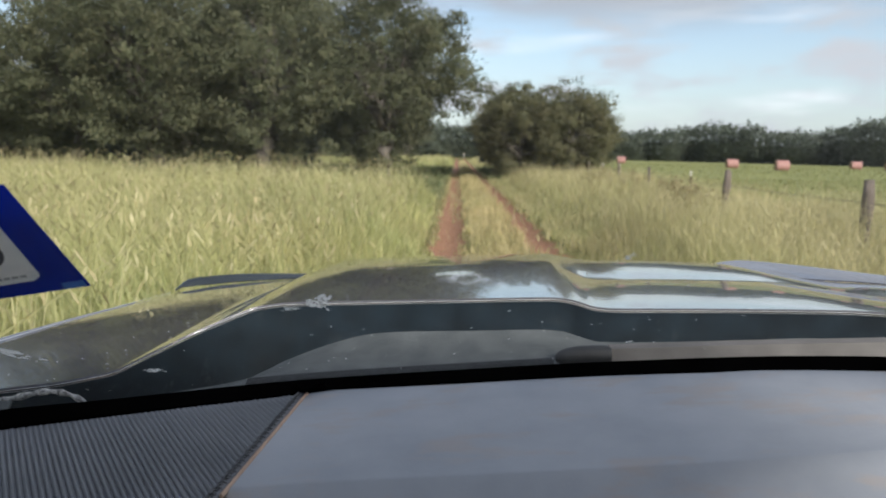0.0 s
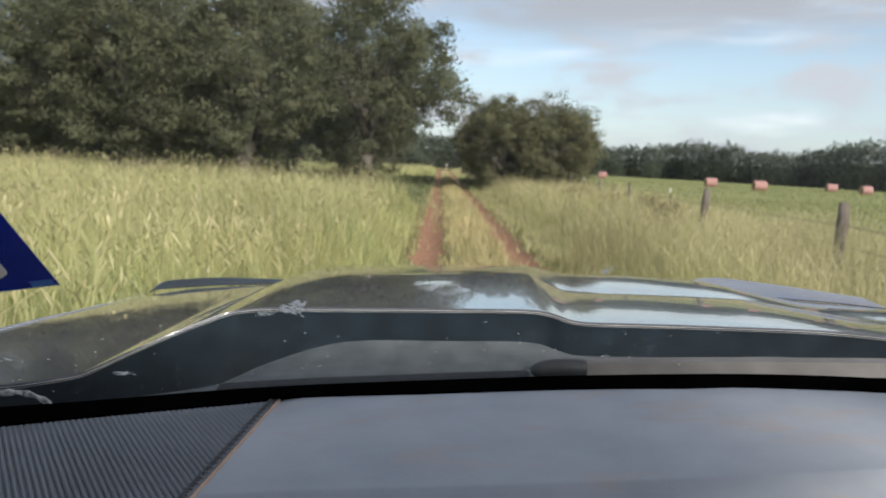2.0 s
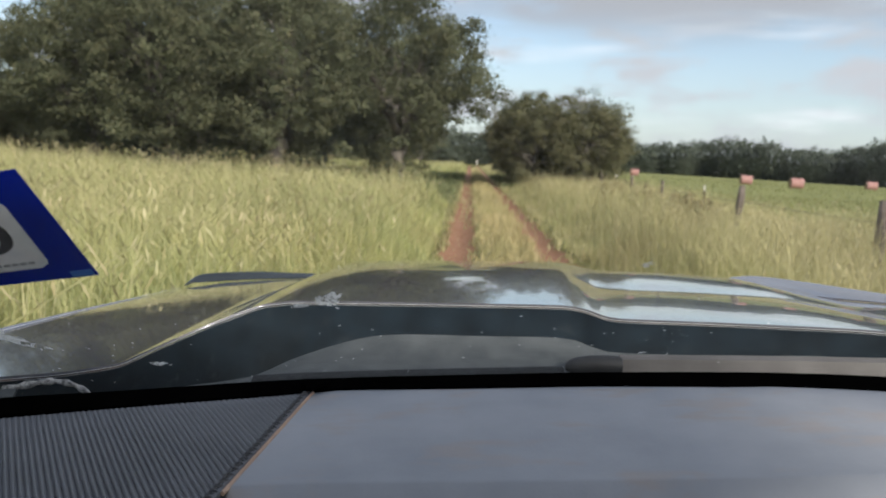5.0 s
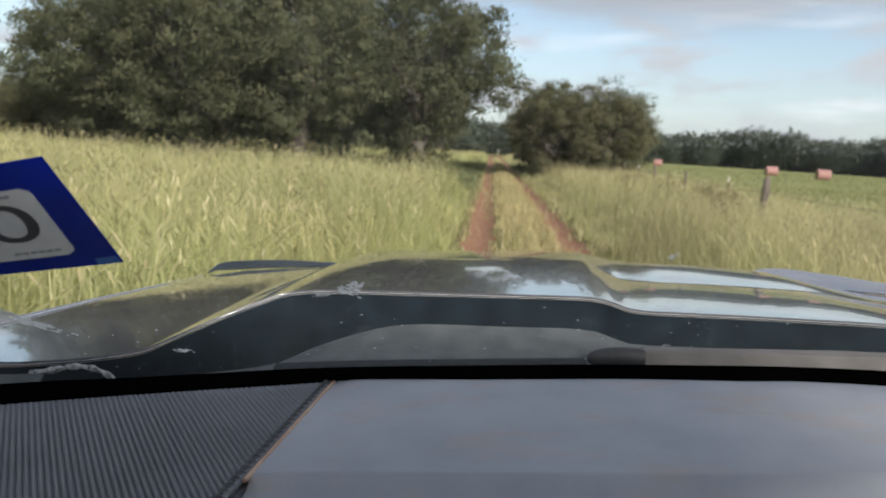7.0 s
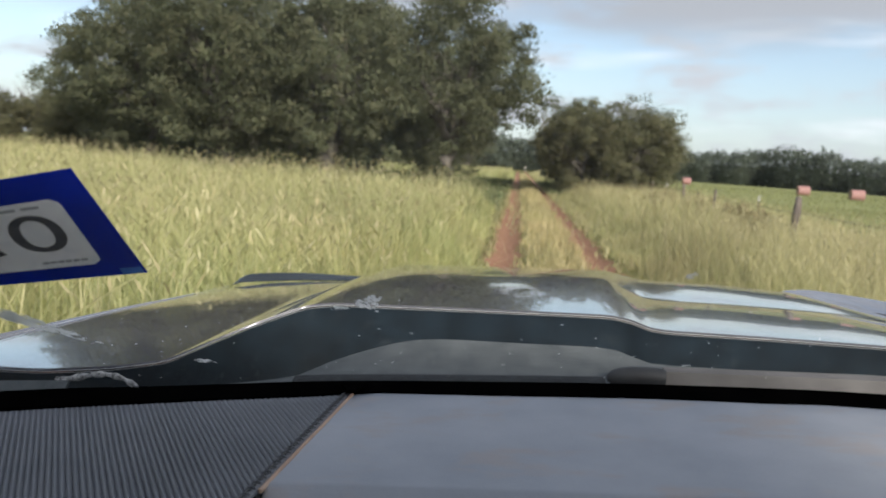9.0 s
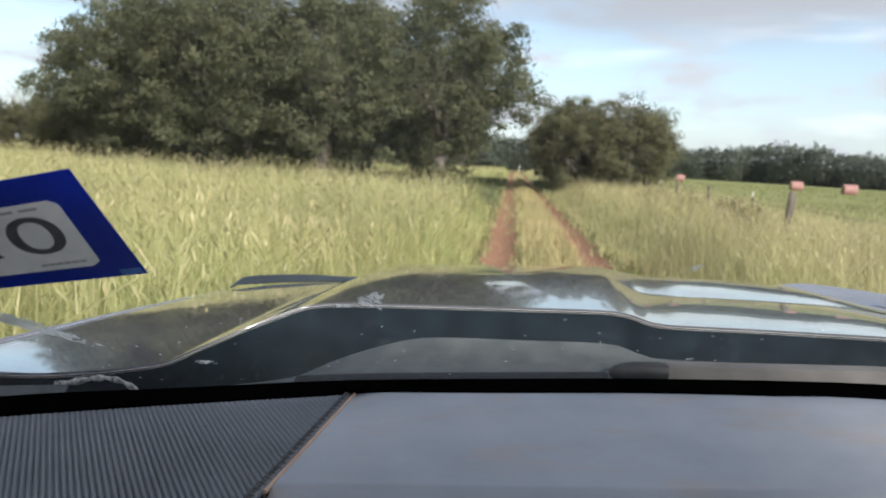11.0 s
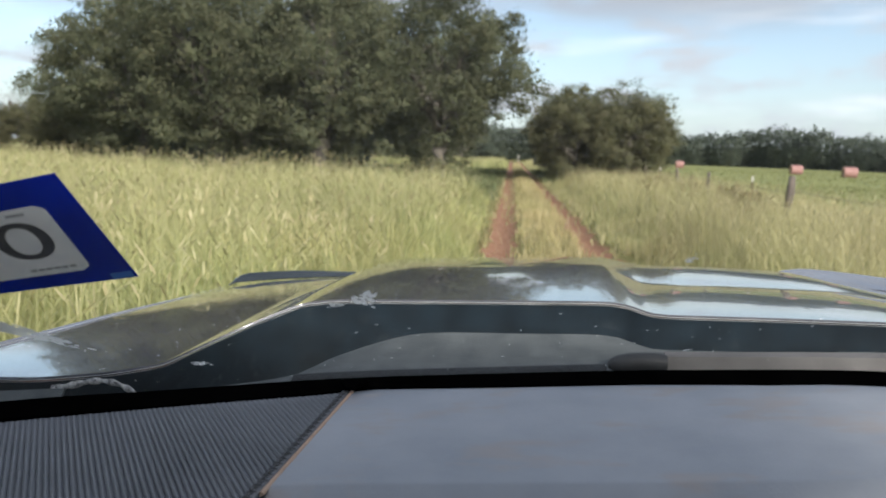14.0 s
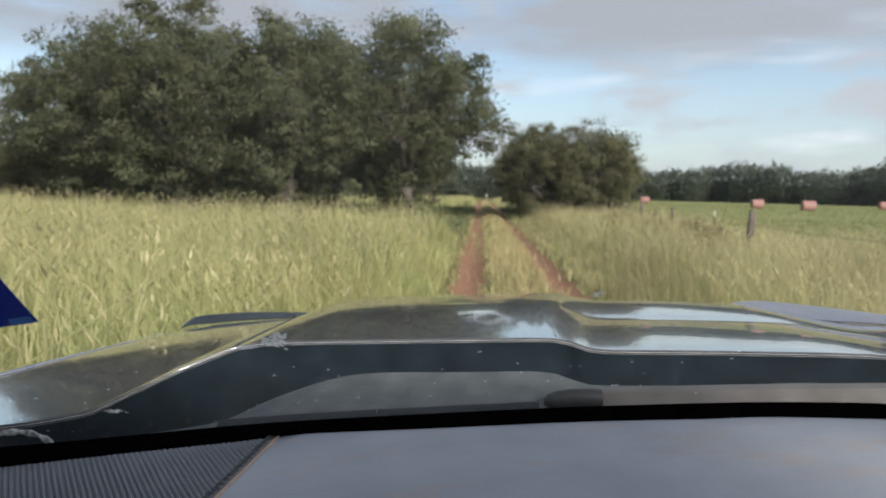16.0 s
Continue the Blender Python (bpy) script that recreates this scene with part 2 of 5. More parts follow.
GRASS = leaf_material("tall_grass", [(0.0, (0.32, 0.35, 0.145)), (0.4, (0.44, 0.45, 0.19)), (0.75, (0.54, 0.52, 0.25)), (1.0, (0.64, 0.60, 0.34))], 0.45, 0.8, (0.5, 1.3, (0.585, 0.54, 0.295)))
# weed green darkened to carry the shade under the oaks
SHADE_TONED_WEEDS = leaf_material("shade_toned_weeds", [(0.0, (0.13, 0.165, 0.08)), (0.6, (0.19, 0.215, 0.105)), (1.0, (0.27, 0.265, 0.14))], 0.4, 0.8)
VERGE = leaf_material("verge_grass", [(0.0, (0.36, 0.365, 0.165)), (0.5, (0.48, 0.455, 0.225)), (1.0, (0.61, 0.55, 0.33))], 0.5, 0.8, (0.3, 0.95, (0.60, 0.53, 0.31)))
STRIP = leaf_material("track_strip_grass", [(0.0, (0.36, 0.32, 0.15)), (0.5, (0.50, 0.43, 0.22)), (1.0, (0.62, 0.52, 0.31))], 0.4, 0.8)
SEED = leaf_material("seed_heads", [(0.0, (0.36, 0.31, 0.15)), (1.0, (0.62, 0.55, 0.34))], 0.35, 0.6)
PASTURE = leaf_material("pasture_grass", [(0.0, (0.22, 0.24, 0.095)), (0.7, (0.27, 0.285, 0.12)), (1.0, (0.35, 0.335, 0.165))], 0.35, 0.6)
WEED = leaf_material("dry_weed", [(0.0, (0.30, 0.27, 0.14)), (1.0, (0.46, 0.39, 0.23))], 0.4, 0.8)
BARK = mottled("oak_bark", (0.055, 0.048, 0.040), (0.15, 0.132, 0.112), 3.0, 0.9, bump=0.8, bump_size=0.04, fine=14, stretch=(1, 1, 0.3))
DEAD_BARK = mottled("weathered_dead_wood", (0.11, 0.094, 0.088), (0.25, 0.215, 0.20), 2.0, 0.9, bump=0.5, bump_size=0.02, fine=18)
GROUND = ground_material()
PAINT = paint_material()
GLASS = glass_material()
# slate so dark because it carries the shade under the bonnet's rear edge
LIP = mottled("dark_gap_slate", (0.004, 0.010, 0.015), (0.013, 0.025, 0.036), 22, 0.5, bump=0.3, bump_size=0.002, fine=90)
COWL = mottled("dusty_grey_plastic", (0.068, 0.077, 0.080), (0.112, 0.122, 0.124), 30, 0.8, bump=0.3, bump_size=0.002, fine=220)
SEAL = mottled("pebbled_rubber", (0.012, 0.014, 0.016), (0.028, 0.032, 0.035), 90, 0.8, bump=0.8, bump_size=0.003, fine=260)
RUBBER = mottled("black_rubber", (0.008, 0.008, 0.009), (0.018, 0.018, 0.019), 12, 0.6)
CAP = mottled("worn_black_rubber", (0.016, 0.017, 0.019), (0.032, 0.034, 0.037), 40, 0.6, bump=0.2, bump_size=0.002, fine=180)
DUSTY = mottled("dust_covered_wiper", (0.100, 0.094, 0.090), (0.172, 0.163, 0.156), 14, 0.85, bump=0.3, bump_size=0.003)
TRIM = mottled("pale_edge_line", (0.32, 0.335, 0.345), (0.48, 0.49, 0.49), 20, 0.6)
PEEL = mottled("peeling_wiper_finish", (0.05, 0.05, 0.05), (0.75, 0.73, 0.70), 150, 0.7, bump=0.6, bump_size=0.004)
BORDER = mottled("black_glass_border", (0.001, 0.001, 0.001), (0.002, 0.002, 0.002), 20, 0.9)
BORDER.node_tree.nodes["Principled BSDF"].inputs["Specular IOR Level"].default_value = 0.0
DASH = mottled("grey_grained_dash", (0.265, 0.285, 0.322), (0.36, 0.375, 0.412), 7.0, 0.5, bump=0.2, bump_size=0.0015, fine=380, rough_span=0.12)


def stained(m, color, scale, low, high, amount):
    """Lays patchy dust of its own shape over a mottled material."""
    n, l = m.node_tree.nodes, m.node_tree.links
    b = n["Principled BSDF"]
    under = b.inputs["Base Color"].links[0].from_socket
    spots = noise_node(n, l, scale, 6, rough=0.6, stretch=(1.0, 2.6, 1.0))
    mr = n.new("ShaderNodeMapRange")
    mr.interpolation_type = "SMOOTHSTEP"
    mr.inputs["From Min"].default_value, mr.inputs["From Max"].default_value, mr.inputs["To Max"].default_value = low, high, amount
    l.new(spots.outputs["Fac"], mr.inputs["Value"])
    mx = n.new("ShaderNodeMix")
    mx.data_type = "RGBA"
    l.new(mr.outputs["Result"], mx.inputs[0])
    l.new(under, mx.inputs[6])
    mx.inputs[7].default_value = (*color, 1)
    l.new(mx.outputs[2], b.inputs["Base Color"])


stained(LIP, (0.05, 0.06, 0.068), 45.0, 0.55, 0.78, 0.55)
stained(DASH, (0.36, 0.30, 0.26), 11.0, 0.52, 0.68, 0.5)
RIBBED = mottled("ribbed_grey_vinyl", (0.112, 0.118, 0.133), (0.17, 0.176, 0.195), 5, 0.5, bump=0.2, bump_size=0.001, fine=300)
PIPING = mottled("tan_orange_piping", (0.40, 0.27, 0.19), (0.55, 0.39, 0.29), 30, 0.7)
STITCH = mottled("charcoal_thread", (0.06, 0.062, 0.068), (0.115, 0.118, 0.126), 60, 0.8)
SHIELD = mottled("smoked_acrylic", (0.008, 0.013, 0.018), (0.020, 0.028, 0.036), 5, 0.12, coat=1.0)
SHIELD.node_tree.nodes["Principled BSDF"].inputs["Coat IOR"].default_value = 1.45
STICKER_BLUE = mottled("sticker_blue", (0.0, 0.009, 0.26), (0.0, 0.013, 0.36), 30, 0.9)
STICKER_BLUE.node_tree.nodes["Principled BSDF"].inputs["Specular IOR Level"].default_value = 0.0
STICKER_LIGHT = mottled("sticker_light_blue", (0.02, 0.12, 0.5), (0.03, 0.16, 0.6), 30, 0.5)
STICKER_WHITE = mottled("sticker_paper", (0.76, 0.77, 0.82), (0.88, 0.885, 0.92), 120, 0.7)
STICKER_FAINT = mottled("sticker_small_print", (0.28, 0.29, 0.33), (0.36, 0.37, 0.41), 90, 0.7)
STICKER_INK = mottled("sticker_ink", (0.045, 0.045, 0.055), (0.075, 0.075, 0.085), 80, 0.7)
DROPPING = leaf_material("dried_white_splash", [(0.0, (0.86, 0.86, 0.84)), (1.0, (0.96, 0.96, 0.94))], 0.7, 0.9)


def thin_film(m, cover):
    """Lets most of the light through a material, as through a thin dried film."""
    n, l = m.node_tree.nodes, m.node_tree.links
    clear, mix = n.new("ShaderNodeBsdfTransparent"), n.new("ShaderNodeMixShader")
    mix.inputs["Fac"].default_value = cover
    film = n["Material Output"].inputs["Surface"].links[0].from_socket
    l.new(clear.outputs[0], mix.inputs[1])
    l.new(film, mix.inputs[2])
    l.new(mix.outputs[0], n["Material Output"].inputs["Surface"])


thin_film(DROPPING, 0.72)
POST_WOOD = mottled("grey_cedar_post", (0.075, 0.062, 0.052), (0.20, 0.165, 0.14), 8, 0.95, bump=0.8, bump_size=0.02, fine=40, stretch=(1, 1, 0.2))
POST_STEEL = mottled("rusty_steel_post", (0.10, 0.07, 0.055), (0.19, 0.14, 0.11), 20, 0.8, metal=0.3)
POST_CAP = mottled("white_post_tip", (0.55, 0.52, 0.45), (0.75, 0.72, 0.64), 20, 0.7)
WIRE = mottled("rusty_wire", (0.09, 0.075, 0.065), (0.17, 0.14, 0.12), 30, 0.7, metal=0.5)
BALE_WRAP = mottled("pink_net_wrap", (0.31, 0.155, 0.137), (0.41, 0.23, 0.205), 3, 0.65, bump=0.4, bump_size=0.02, fine=26, stretch=(0.4, 3, 3))
BALE_END = mottled("cut_hay", (0.16, 0.10, 0.055), (0.36, 0.25, 0.14), 7, 0.95, bump=0.9, bump_size=0.04, fine=30)
# lining out of view, made pale to bounce light onto the dash
LINER = mottled("cab_lining", (0.34, 0.335, 0.33), (0.45, 0.44, 0.43), 4, 0.9)
STEEL = mottled("wheel_rim_metal", (0.25, 0.25, 0.26), (0.4, 0.4, 0.41), 10, 0.35, metal=0.9)


# ---- building helpers ----
def part(name, bm, material, parent=None, label="", smooth=True):
    """Links a bmesh as one mesh object, under a thing where parent is given."""
    me = bpy.data.meshes.new(name)
    bmesh.ops.recalc_face_normals(bm, faces=bm.faces)
    for face in bm.faces:
        face.smooth = smooth
    for edge in bm.edges:
        edge.smooth = edge.calc_face_angle(0.0) < 0.9
    bm.to_mesh(me)
    bm.free()
    me.materials.append(material)
    ob = new(name, me)
    if parent is not None:
        ob.parent = parent
    if label:
        ob["label"] = label
    return ob


def raw_mesh(name, verts, faces, material, smooth=False):
    """A mesh from arrays; faces is an (n, 3) or (n, 4) array."""
    verts = np.asarray(verts, dtype=np.float32)
    faces = np.asarray(faces, dtype=np.int32)
    me = bpy.data.meshes.new(name)
    me.vertices.add(len(verts))
    me.vertices.foreach_set("co", verts.ravel())
    k = faces.shape[1]
    me.loops.add(faces.size)
    me.loops.foreach_set("vertex_index", faces.ravel())
    me.polygons.add(len(faces))
    me.polygons.foreach_set("loop_start", np.arange(0, faces.size, k, dtype=np.int32))
    me.update(calc_edges=True)
    me.validate()
    me.materials.append(material)
    if smooth:
        me.shade_smooth()
    return me


def grid_bm(points):
    """A sheet through rows of points."""
    bm = bmesh.new()
    vs = [[bm.verts.new(p) for p in row] for row in points]
    for a, b in zip(vs, vs[1:]):
        for i in range(len(a) - 1):
            bm.faces.new((a[i], a[i + 1], b[i + 1], b[i]))
    return bm


def thicken(bm, depth):
    """Gives a sheet a thickness: a second skin along the vertex normals, and closed rims."""
    bmesh.ops.recalc_face_normals(bm, faces=bm.faces)
    bm.normal_update()
    faces, rims = bm.faces[:], [e for e in bm.edges if e.is_boundary]
    twin = {v: bm.verts.new(v.co - v.normal * depth) for v in bm.verts[:]}
    for f in faces:
        bm.faces.new([twin[v] for v in reversed(f.verts)])
    for e in rims:
        a, b = e.verts
        bm.faces.new((a, b, twin[b], twin[a]))
    return bm


def box_bm(x0, x1, y0, y1, z0, z1, bevel=0.0):
    bm = bmesh.new()
    bmesh.ops.create_cube(bm, size=1)
    bmesh.ops.scale(bm, vec=(x1 - x0, y1 - y0, z1 - z0), verts=bm.verts)
    bmesh.ops.translate(bm, vec=((x0 + x1) / 2, (y0 + y1) / 2, (z0 + z1) / 2), verts=bm.verts)
    if bevel:
        bmesh.ops.bevel(bm, geom=bm.edges[:], offset=bevel, segments=2, affect="EDGES", profile=0.6)
    return bm


def tube_arrays(path, radii, sides):
    """Vertices and quads of a tapered tube along a path."""
    path = np.asarray(path, float)
    tan = np.gradient(path, axis=0)
    tan /= np.linalg.norm(tan, axis=1)[:, None] + 1e-9
    ref = np.where(np.abs(tan[:, 2:3]) > 0.9, np.array([[1.0, 0, 0]]), np.array([[0, 0, 1.0]]))
    u = np.cross(tan, ref)
    u /= np.linalg.norm(u, axis=1)[:, None] + 1e-9
    v = np.cross(tan, u)
    a = np.linspace(0, 2 * np.pi, sides, endpoint=False)
    ring = (np.cos(a)[None, :, None] * u[:, None, :] + np.sin(a)[None, :, None] * v[:, None, :]) * np.asarray(radii)[:, None, None]
    verts = (path[:, None, :] + ring).reshape(-1, 3)
    n = len(path)
    i, j = np.meshgrid(np.arange(n - 1), np.arange(sides), indexing="ij")
    jn = (j + 1) % sides
    faces = np.stack([i * sides + j, i * sides + jn, (i + 1) * sides + jn, (i + 1) * sides + j], -1).reshape(-1, 4)
    return verts, faces


def joined(pieces):
    vs, fs, k = [], [], 0
    for v, f in pieces:
        vs.append(v)
        fs.append(f + k)
        k += len(v)
    return np.concatenate(vs), np.concatenate(fs)


def tube_bm(path, radius, sides=8):
    v, f = tube_arrays(path, [radius] * len(path) if isinstance(radius, float) else radius, sides)
    bm = bmesh.new()
    bv = [bm.verts.new(p) for p in v]
    for q in f:
        bm.faces.new([bv[i] for i in q])
    n = len(path)
    bm.faces.new(bv[:sides])
    bm.faces.new(bv[(n - 1) * sides:])
    return bm


# ---- ground ----
def lane(y):
    """How far the track lies to the left of its line beside the truck; further on it drifts to the right."""
    t = np.clip(y / 7.5, 0, 1)
    return 0.66 * (1 - t * t * (3 - 2 * t)) - 0.013 * np.maximum(y, 0.0)


def rut_depth(x):
    d = abs(abs(x - 0.76) - 0.88)
    return -0.07 * max(0.0, 1 - (d / 0.32) ** 2)


def build_ground():
    xs = sorted(set([-3000, -900, -300, -120, -60, -30, -15, -8, -4, -2.5] + [round(-1.5 + 0.1 * i, 3) for i in range(46)] + [4.5, 6, 9, 15, 30, 60, 120, 300, 900, 3000]))
    ys = [-3000, -900, -300, -150] + sorted(set(list(range(-130, 201, 5)) + list(range(-1, 10)))) + [260, 400, 900, 3000]
    rows = []
    for y in ys:
        near = -140 < y < 210
        rows.append([(x, y, (rut_depth(x + float(lane(y))) + 0.03 * noise.noise((x * 0.8, y * 0.23, 0)) if near and -2 < x < 3.5 else 0.0)) for x in xs])
    ob = part("ground", grid_bm(rows), GROUND)
    tagged(ob, "flat ranch ground with two red dirt wheel ruts", "ground", kind="structure")


build_ground()


# ---- grass ----
def blades(rng, px, py, height, width, lean, levels, base=0.0):
    """Curved grass blades as strips of quads; returns vertices and faces."""
    n = len(px)
    a = rng.uniform(0, 2 * np.pi, n)
    face = a + rng.uniform(-0.6, 0.6, n) + np.pi / 2
    bend = np.asarray(lean) * rng.uniform(0.3, 1.2, n) * height
    vs = np.zeros((n, 2 * levels, 3), np.float32)
    for k in range(levels):
        s = k / (levels - 1)
        cx = px + np.cos(a) * bend * s ** 2
        cy = py + np.sin(a) * bend * s ** 2
        cz = base + height * (s - 0.22 * np.asarray(lean) * s ** 3)
        w = width * (1 - s) ** 0.7 * 0.5 + width * 0.04
        vs[:, 2 * k] = np.stack([cx - np.cos(face) * w, cy - np.sin(face) * w, cz], -1)
        vs[:, 2 * k + 1] = np.stack([cx + np.cos(face) * w, cy + np.sin(face) * w, cz], -1)
    q = np.array([[2 * k, 2 * k + 1, 2 * k + 3, 2 * k + 2] for k in range(levels - 1)])
    fs = (np.arange(n)[:, None, None] * 2 * levels + q[None]).reshape(-1, 4)
    tips = vs[:, -2:].mean(1)
    return vs.reshape(-1, 3), fs, tips


def patchy(x, y, scale, seed):
    """Smooth pseudo-random field between about -1 and 1."""
    return (np.sin(x * scale + seed) * np.cos(y * scale * 1.3 + seed * 2.1) + 0.6 * np.sin(x * scale * 2.7 - y * scale * 1.9 + seed * 3.3) + 0.4 * np.sin(y * scale * 4.1 + x * scale * 0.7 + seed)) / 1.6


def spread(rng, x0, x1, y0, y1, density, keep):
    n = int((x1 - x0) * (y1 - y0) * density)
    x, y = rng.uniform(x0, x1, n), rng.uniform(y0, y1, n)
    k = keep(x, y)
    return x[k], y[k]


def stuff(name, pieces, material, label, category):
    v, f = joined(pieces)
    ob = new(name, raw_mesh(name, v, f, material))
    return tagged(ob, label, category, kind="stuff")


def left_field(x, y):
    x = x + lane(y)
    car = (x > -0.75) & (x < 2.2) & (y < 3.2) & (y > -4.5)
    return (x < -0.50 + 0.12 * np.sin(y * 0.9)) & ~car


def in_grove(x, y):
    """The shaded ground under the oaks on both sides of the track."""
    return (x > -33) & (x < 9) & (y > np.where(x > 2.0, 44.0, 27.0 + np.minimum(10.0, 0.035 * np.maximum(0.0, -x - 6) ** 2)) + 0.8 * np.sin(x * 0.7)) & (y < 76)


def right_verge(x, y):
    open_ground = ~in_grove(x, y)
    x = x + lane(y)
    car = (x < 2.3) & (y < 3.2) & (y > -4.5)
    return (x > 2.15 + 0.15 * np.sin(y * 0.7)) & (x < 8.2 + 0.045 * y) & ~car & open_ground


def seed_heads(rng, tips, share, length, width):
    k = rng.random(len(tips)) < share
    t = tips[k]
    n = len(t)
    a = rng.uniform(0, 2 * np.pi, n)
    d = np.stack([np.cos(a) * 0.72, np.sin(a) * 0.72, np.ones(n) * 0.6], -1) * (length * rng.uniform(0.6, 1.3, n))[:, None]
    s = np.stack([-np.sin(a), np.cos(a), np.zeros(n)], -1) * (width * 0.5)
    low, mid, top = t - d * 0.5, t + s * 0, t + d * 0.5
    vs = np.stack([low, mid - s, top, mid + s], 1).astype(np.float32)
    fs = (np.arange(n)[:, None] * 4 + np.arange(4)[None]).reshape(-1, 4)
    return vs.reshape(-1, 3), fs


def build_grass():
    rng = np.random.default_rng(11)
    tall, verge, heads, strip = [], [], [], []
    for x0, x1, y0, y1, dens, width, levels in ((-16, -0.4, 3.0, 15, 330, 0.011, 4), (-34, -0.4, 15, 42, 95, 0.022, 3), (-75, 1.0, 42, 150, 4, 0.09, 3), (-14, -0.4, -60, 3.0, 7, 0.05, 3), (-60, -14, -110, 15, 1.5, 0.08, 3)):
        x, y = spread(rng, x0, x1, y0, y1, dens, lambda x, y: left_field(x, y) & ((x > -0.9 * y - 2) | (dens < 16)) & ~in_grove(x, y))
        edge = np.clip((-0.4 - x - lane(y)) / 1.0, 0.35, 1)
        h = (1.18 + 0.22 * patchy(x, y, 0.55, 2.0) + 0.1 * patchy(x, y, 2.3, 1.0)) * rng.uniform(0.5, 1.25, len(x)) * edge
        v, f, tips = blades(rng, x, y, h, width * rng.uniform(0.6, 1.6, len(x)), rng.uniform(0.25, 0.95, len(x)), levels)
        tall.append((v, f))
        heads.append(seed_heads(rng, tips[h > 0.95], 0.3, 0.14 + width, 0.012 + width * 0.45))
    for x0, x1, y0, y1, dens, width, levels in ((2.0, 10, 3.0, 16, 260, 0.010, 4), (2.0, 11, 16, 45, 80, 0.02, 3), (2.0, 15, 45, 150, 10, 0.06, 3), (2.0, 8, -90, 3.0, 18, 0.03, 4)):
        x, y = spread(rng, x0, x1, y0, y1, dens, right_verge)
        edge = np.clip((x + lane(y) - 1.9) / 1.8, 0.3, 1)
        h = (1.08 + 0.22 * patchy(x, y, 0.5, 5.0)) * rng.uniform(0.5, 1.2, len(x)) * edge
        v, f, tips = blades(rng, x, y, h, width * rng.uniform(0.6, 1.6, len(x)), rng.uniform(0.25, 0.9, len(x)), levels)
        verge.append((v, f))
        heads.append(seed_heads(rng, tips[h > 0.8], 0.22, 0.12 + width, 0.010 + width * 0.4))
    # thin low growth under the oaks, whose shade is put into its green
    x, y = spread(rng, -33, 9, 26, 78, 17, lambda x, y: in_grove(x, y) & (np.abs(x + lane(y) - 0.76) > 1.3))
    h = (0.42 + 0.16 * patchy(x, y, 0.6, 7.0)) * rng.uniform(0.5, 1.3, len(x))
    v, f, tips = blades(rng, x, y, h, 0.05 * rng.uniform(0.6, 1.5, len(x)), rng.uniform(0.4, 1.2, len(x)), 3)
    stuff("shade_toned_weeds", [(v, f)], SHADE_TONED_WEEDS, "thin green weeds and grass, toned darker for the oaks' shade", "undergrowth")
    # broad drooping leaves low in the stand
    for x0, x1, y0, y1, dens, width in ((-15, -0.6, 4.0, 15, 60, 0.022), (-30, -0.6, 15, 36, 14, 0.04)):
        x, y = spread(rng, x0, x1, y0, y1, dens, lambda x, y: left_field(x, y) & ~in_grove(x, y) & (patchy(x, y, 0.5, 4.0) > -0.25))
        h = rng.uniform(0.7, 1.35, len(x)) * np.clip((-0.4 - x) / 1.6, 0.3, 1)
        v, f, tips = blades(rng, x, y, h, width * rng.uniform(0.6, 1.4, len(x)), rng.uniform(0.9, 1.7, len(x)), 5)
        tall.append((v, f))
    # tufts that lean into the ruts
    for x0, x1, dens in ((-0.80, -0.32, 60), (-0.25, 0.05, 14), (0.05, 0.35, 20), (1.2, 1.5, 20), (1.5, 1.75, 14), (1.85, 2.25, 60)):
        x, y = spread(rng, x0, x1, 8, 60, dens, lambda x, y: patchy(x, y, 1.7, 3.0) > 0.0)
        h = rng.uniform(0.1, 0.42, len(x))
        x = x - lane(y)
        v, f, tips = blades(rng, x, y, h, 0.02 * rng.uniform(0.6, 1.5, len(x)), 0.9, 3)
        verge.append((v, f))
    # single taller stalks that stand out of the field
    for x0, x1, y0, y1, dens, width in ((-14, -1.2, 5.0, 14, 5, 0.008), (-30, -0.8, 14, 38, 3.2, 0.013)):
        x, y = spread(rng, x0, x1, y0, y1, dens, lambda x, y: left_field(x, y) & ~in_grove(x, y))
        h = rng.uniform(1.2, 1.72, len(x)) * np.clip((0.4 - x - lane(y)) / 2.6, 0.6, 1)
        v, f, tips = blades(rng, x, y, h, np.full(len(x), width), rng.uniform(0.1, 0.45, len(x)), 5)
        tall.append((v, f))
        for _ in range(3):
            heads.append(seed_heads(rng, tips + rng.normal(0, 0.03, tips.shape), 0.9, 0.13, width * 1.2))
    # the strip between the ruts and the rut edges
    for y0, y1, dens, width in ((8, 30, 170, 0.014), (30, 130, 40, 0.035), (-60, -5, 25, 0.03)):
        x, y = spread(rng, 0.05, 1.6, y0, y1, dens, lambda x, y: np.abs(x - 0.84) < 0.58 + 0.08 * np.sin(y * 1.7))
        h = 0.36 * rng.uniform(0.4, 1.3, len(x)) * (1.2 - np.abs(x - 0.84))
        x = x - lane(y)
        v, f, tips = blades(rng, x, y, h, width * rng.uniform(0.7, 1.5, len(x)), 0.6, 3)
        strip.append((v, f))
    stuff("track_grass", strip, STRIP, "short dry grass between the two wheel ruts", "grass")
    stuff("tall_grass", tall, GRASS, "tall yellow-green grass standing along the dirt track", "grass")
    stuff("verge_grass", verge, VERGE, "straw-tinted verge grass between track and wire fence", "grass")
    stuff("seed_heads", heads, SEED, "pale dry seed heads on the tall grass", "grass")
    short = []
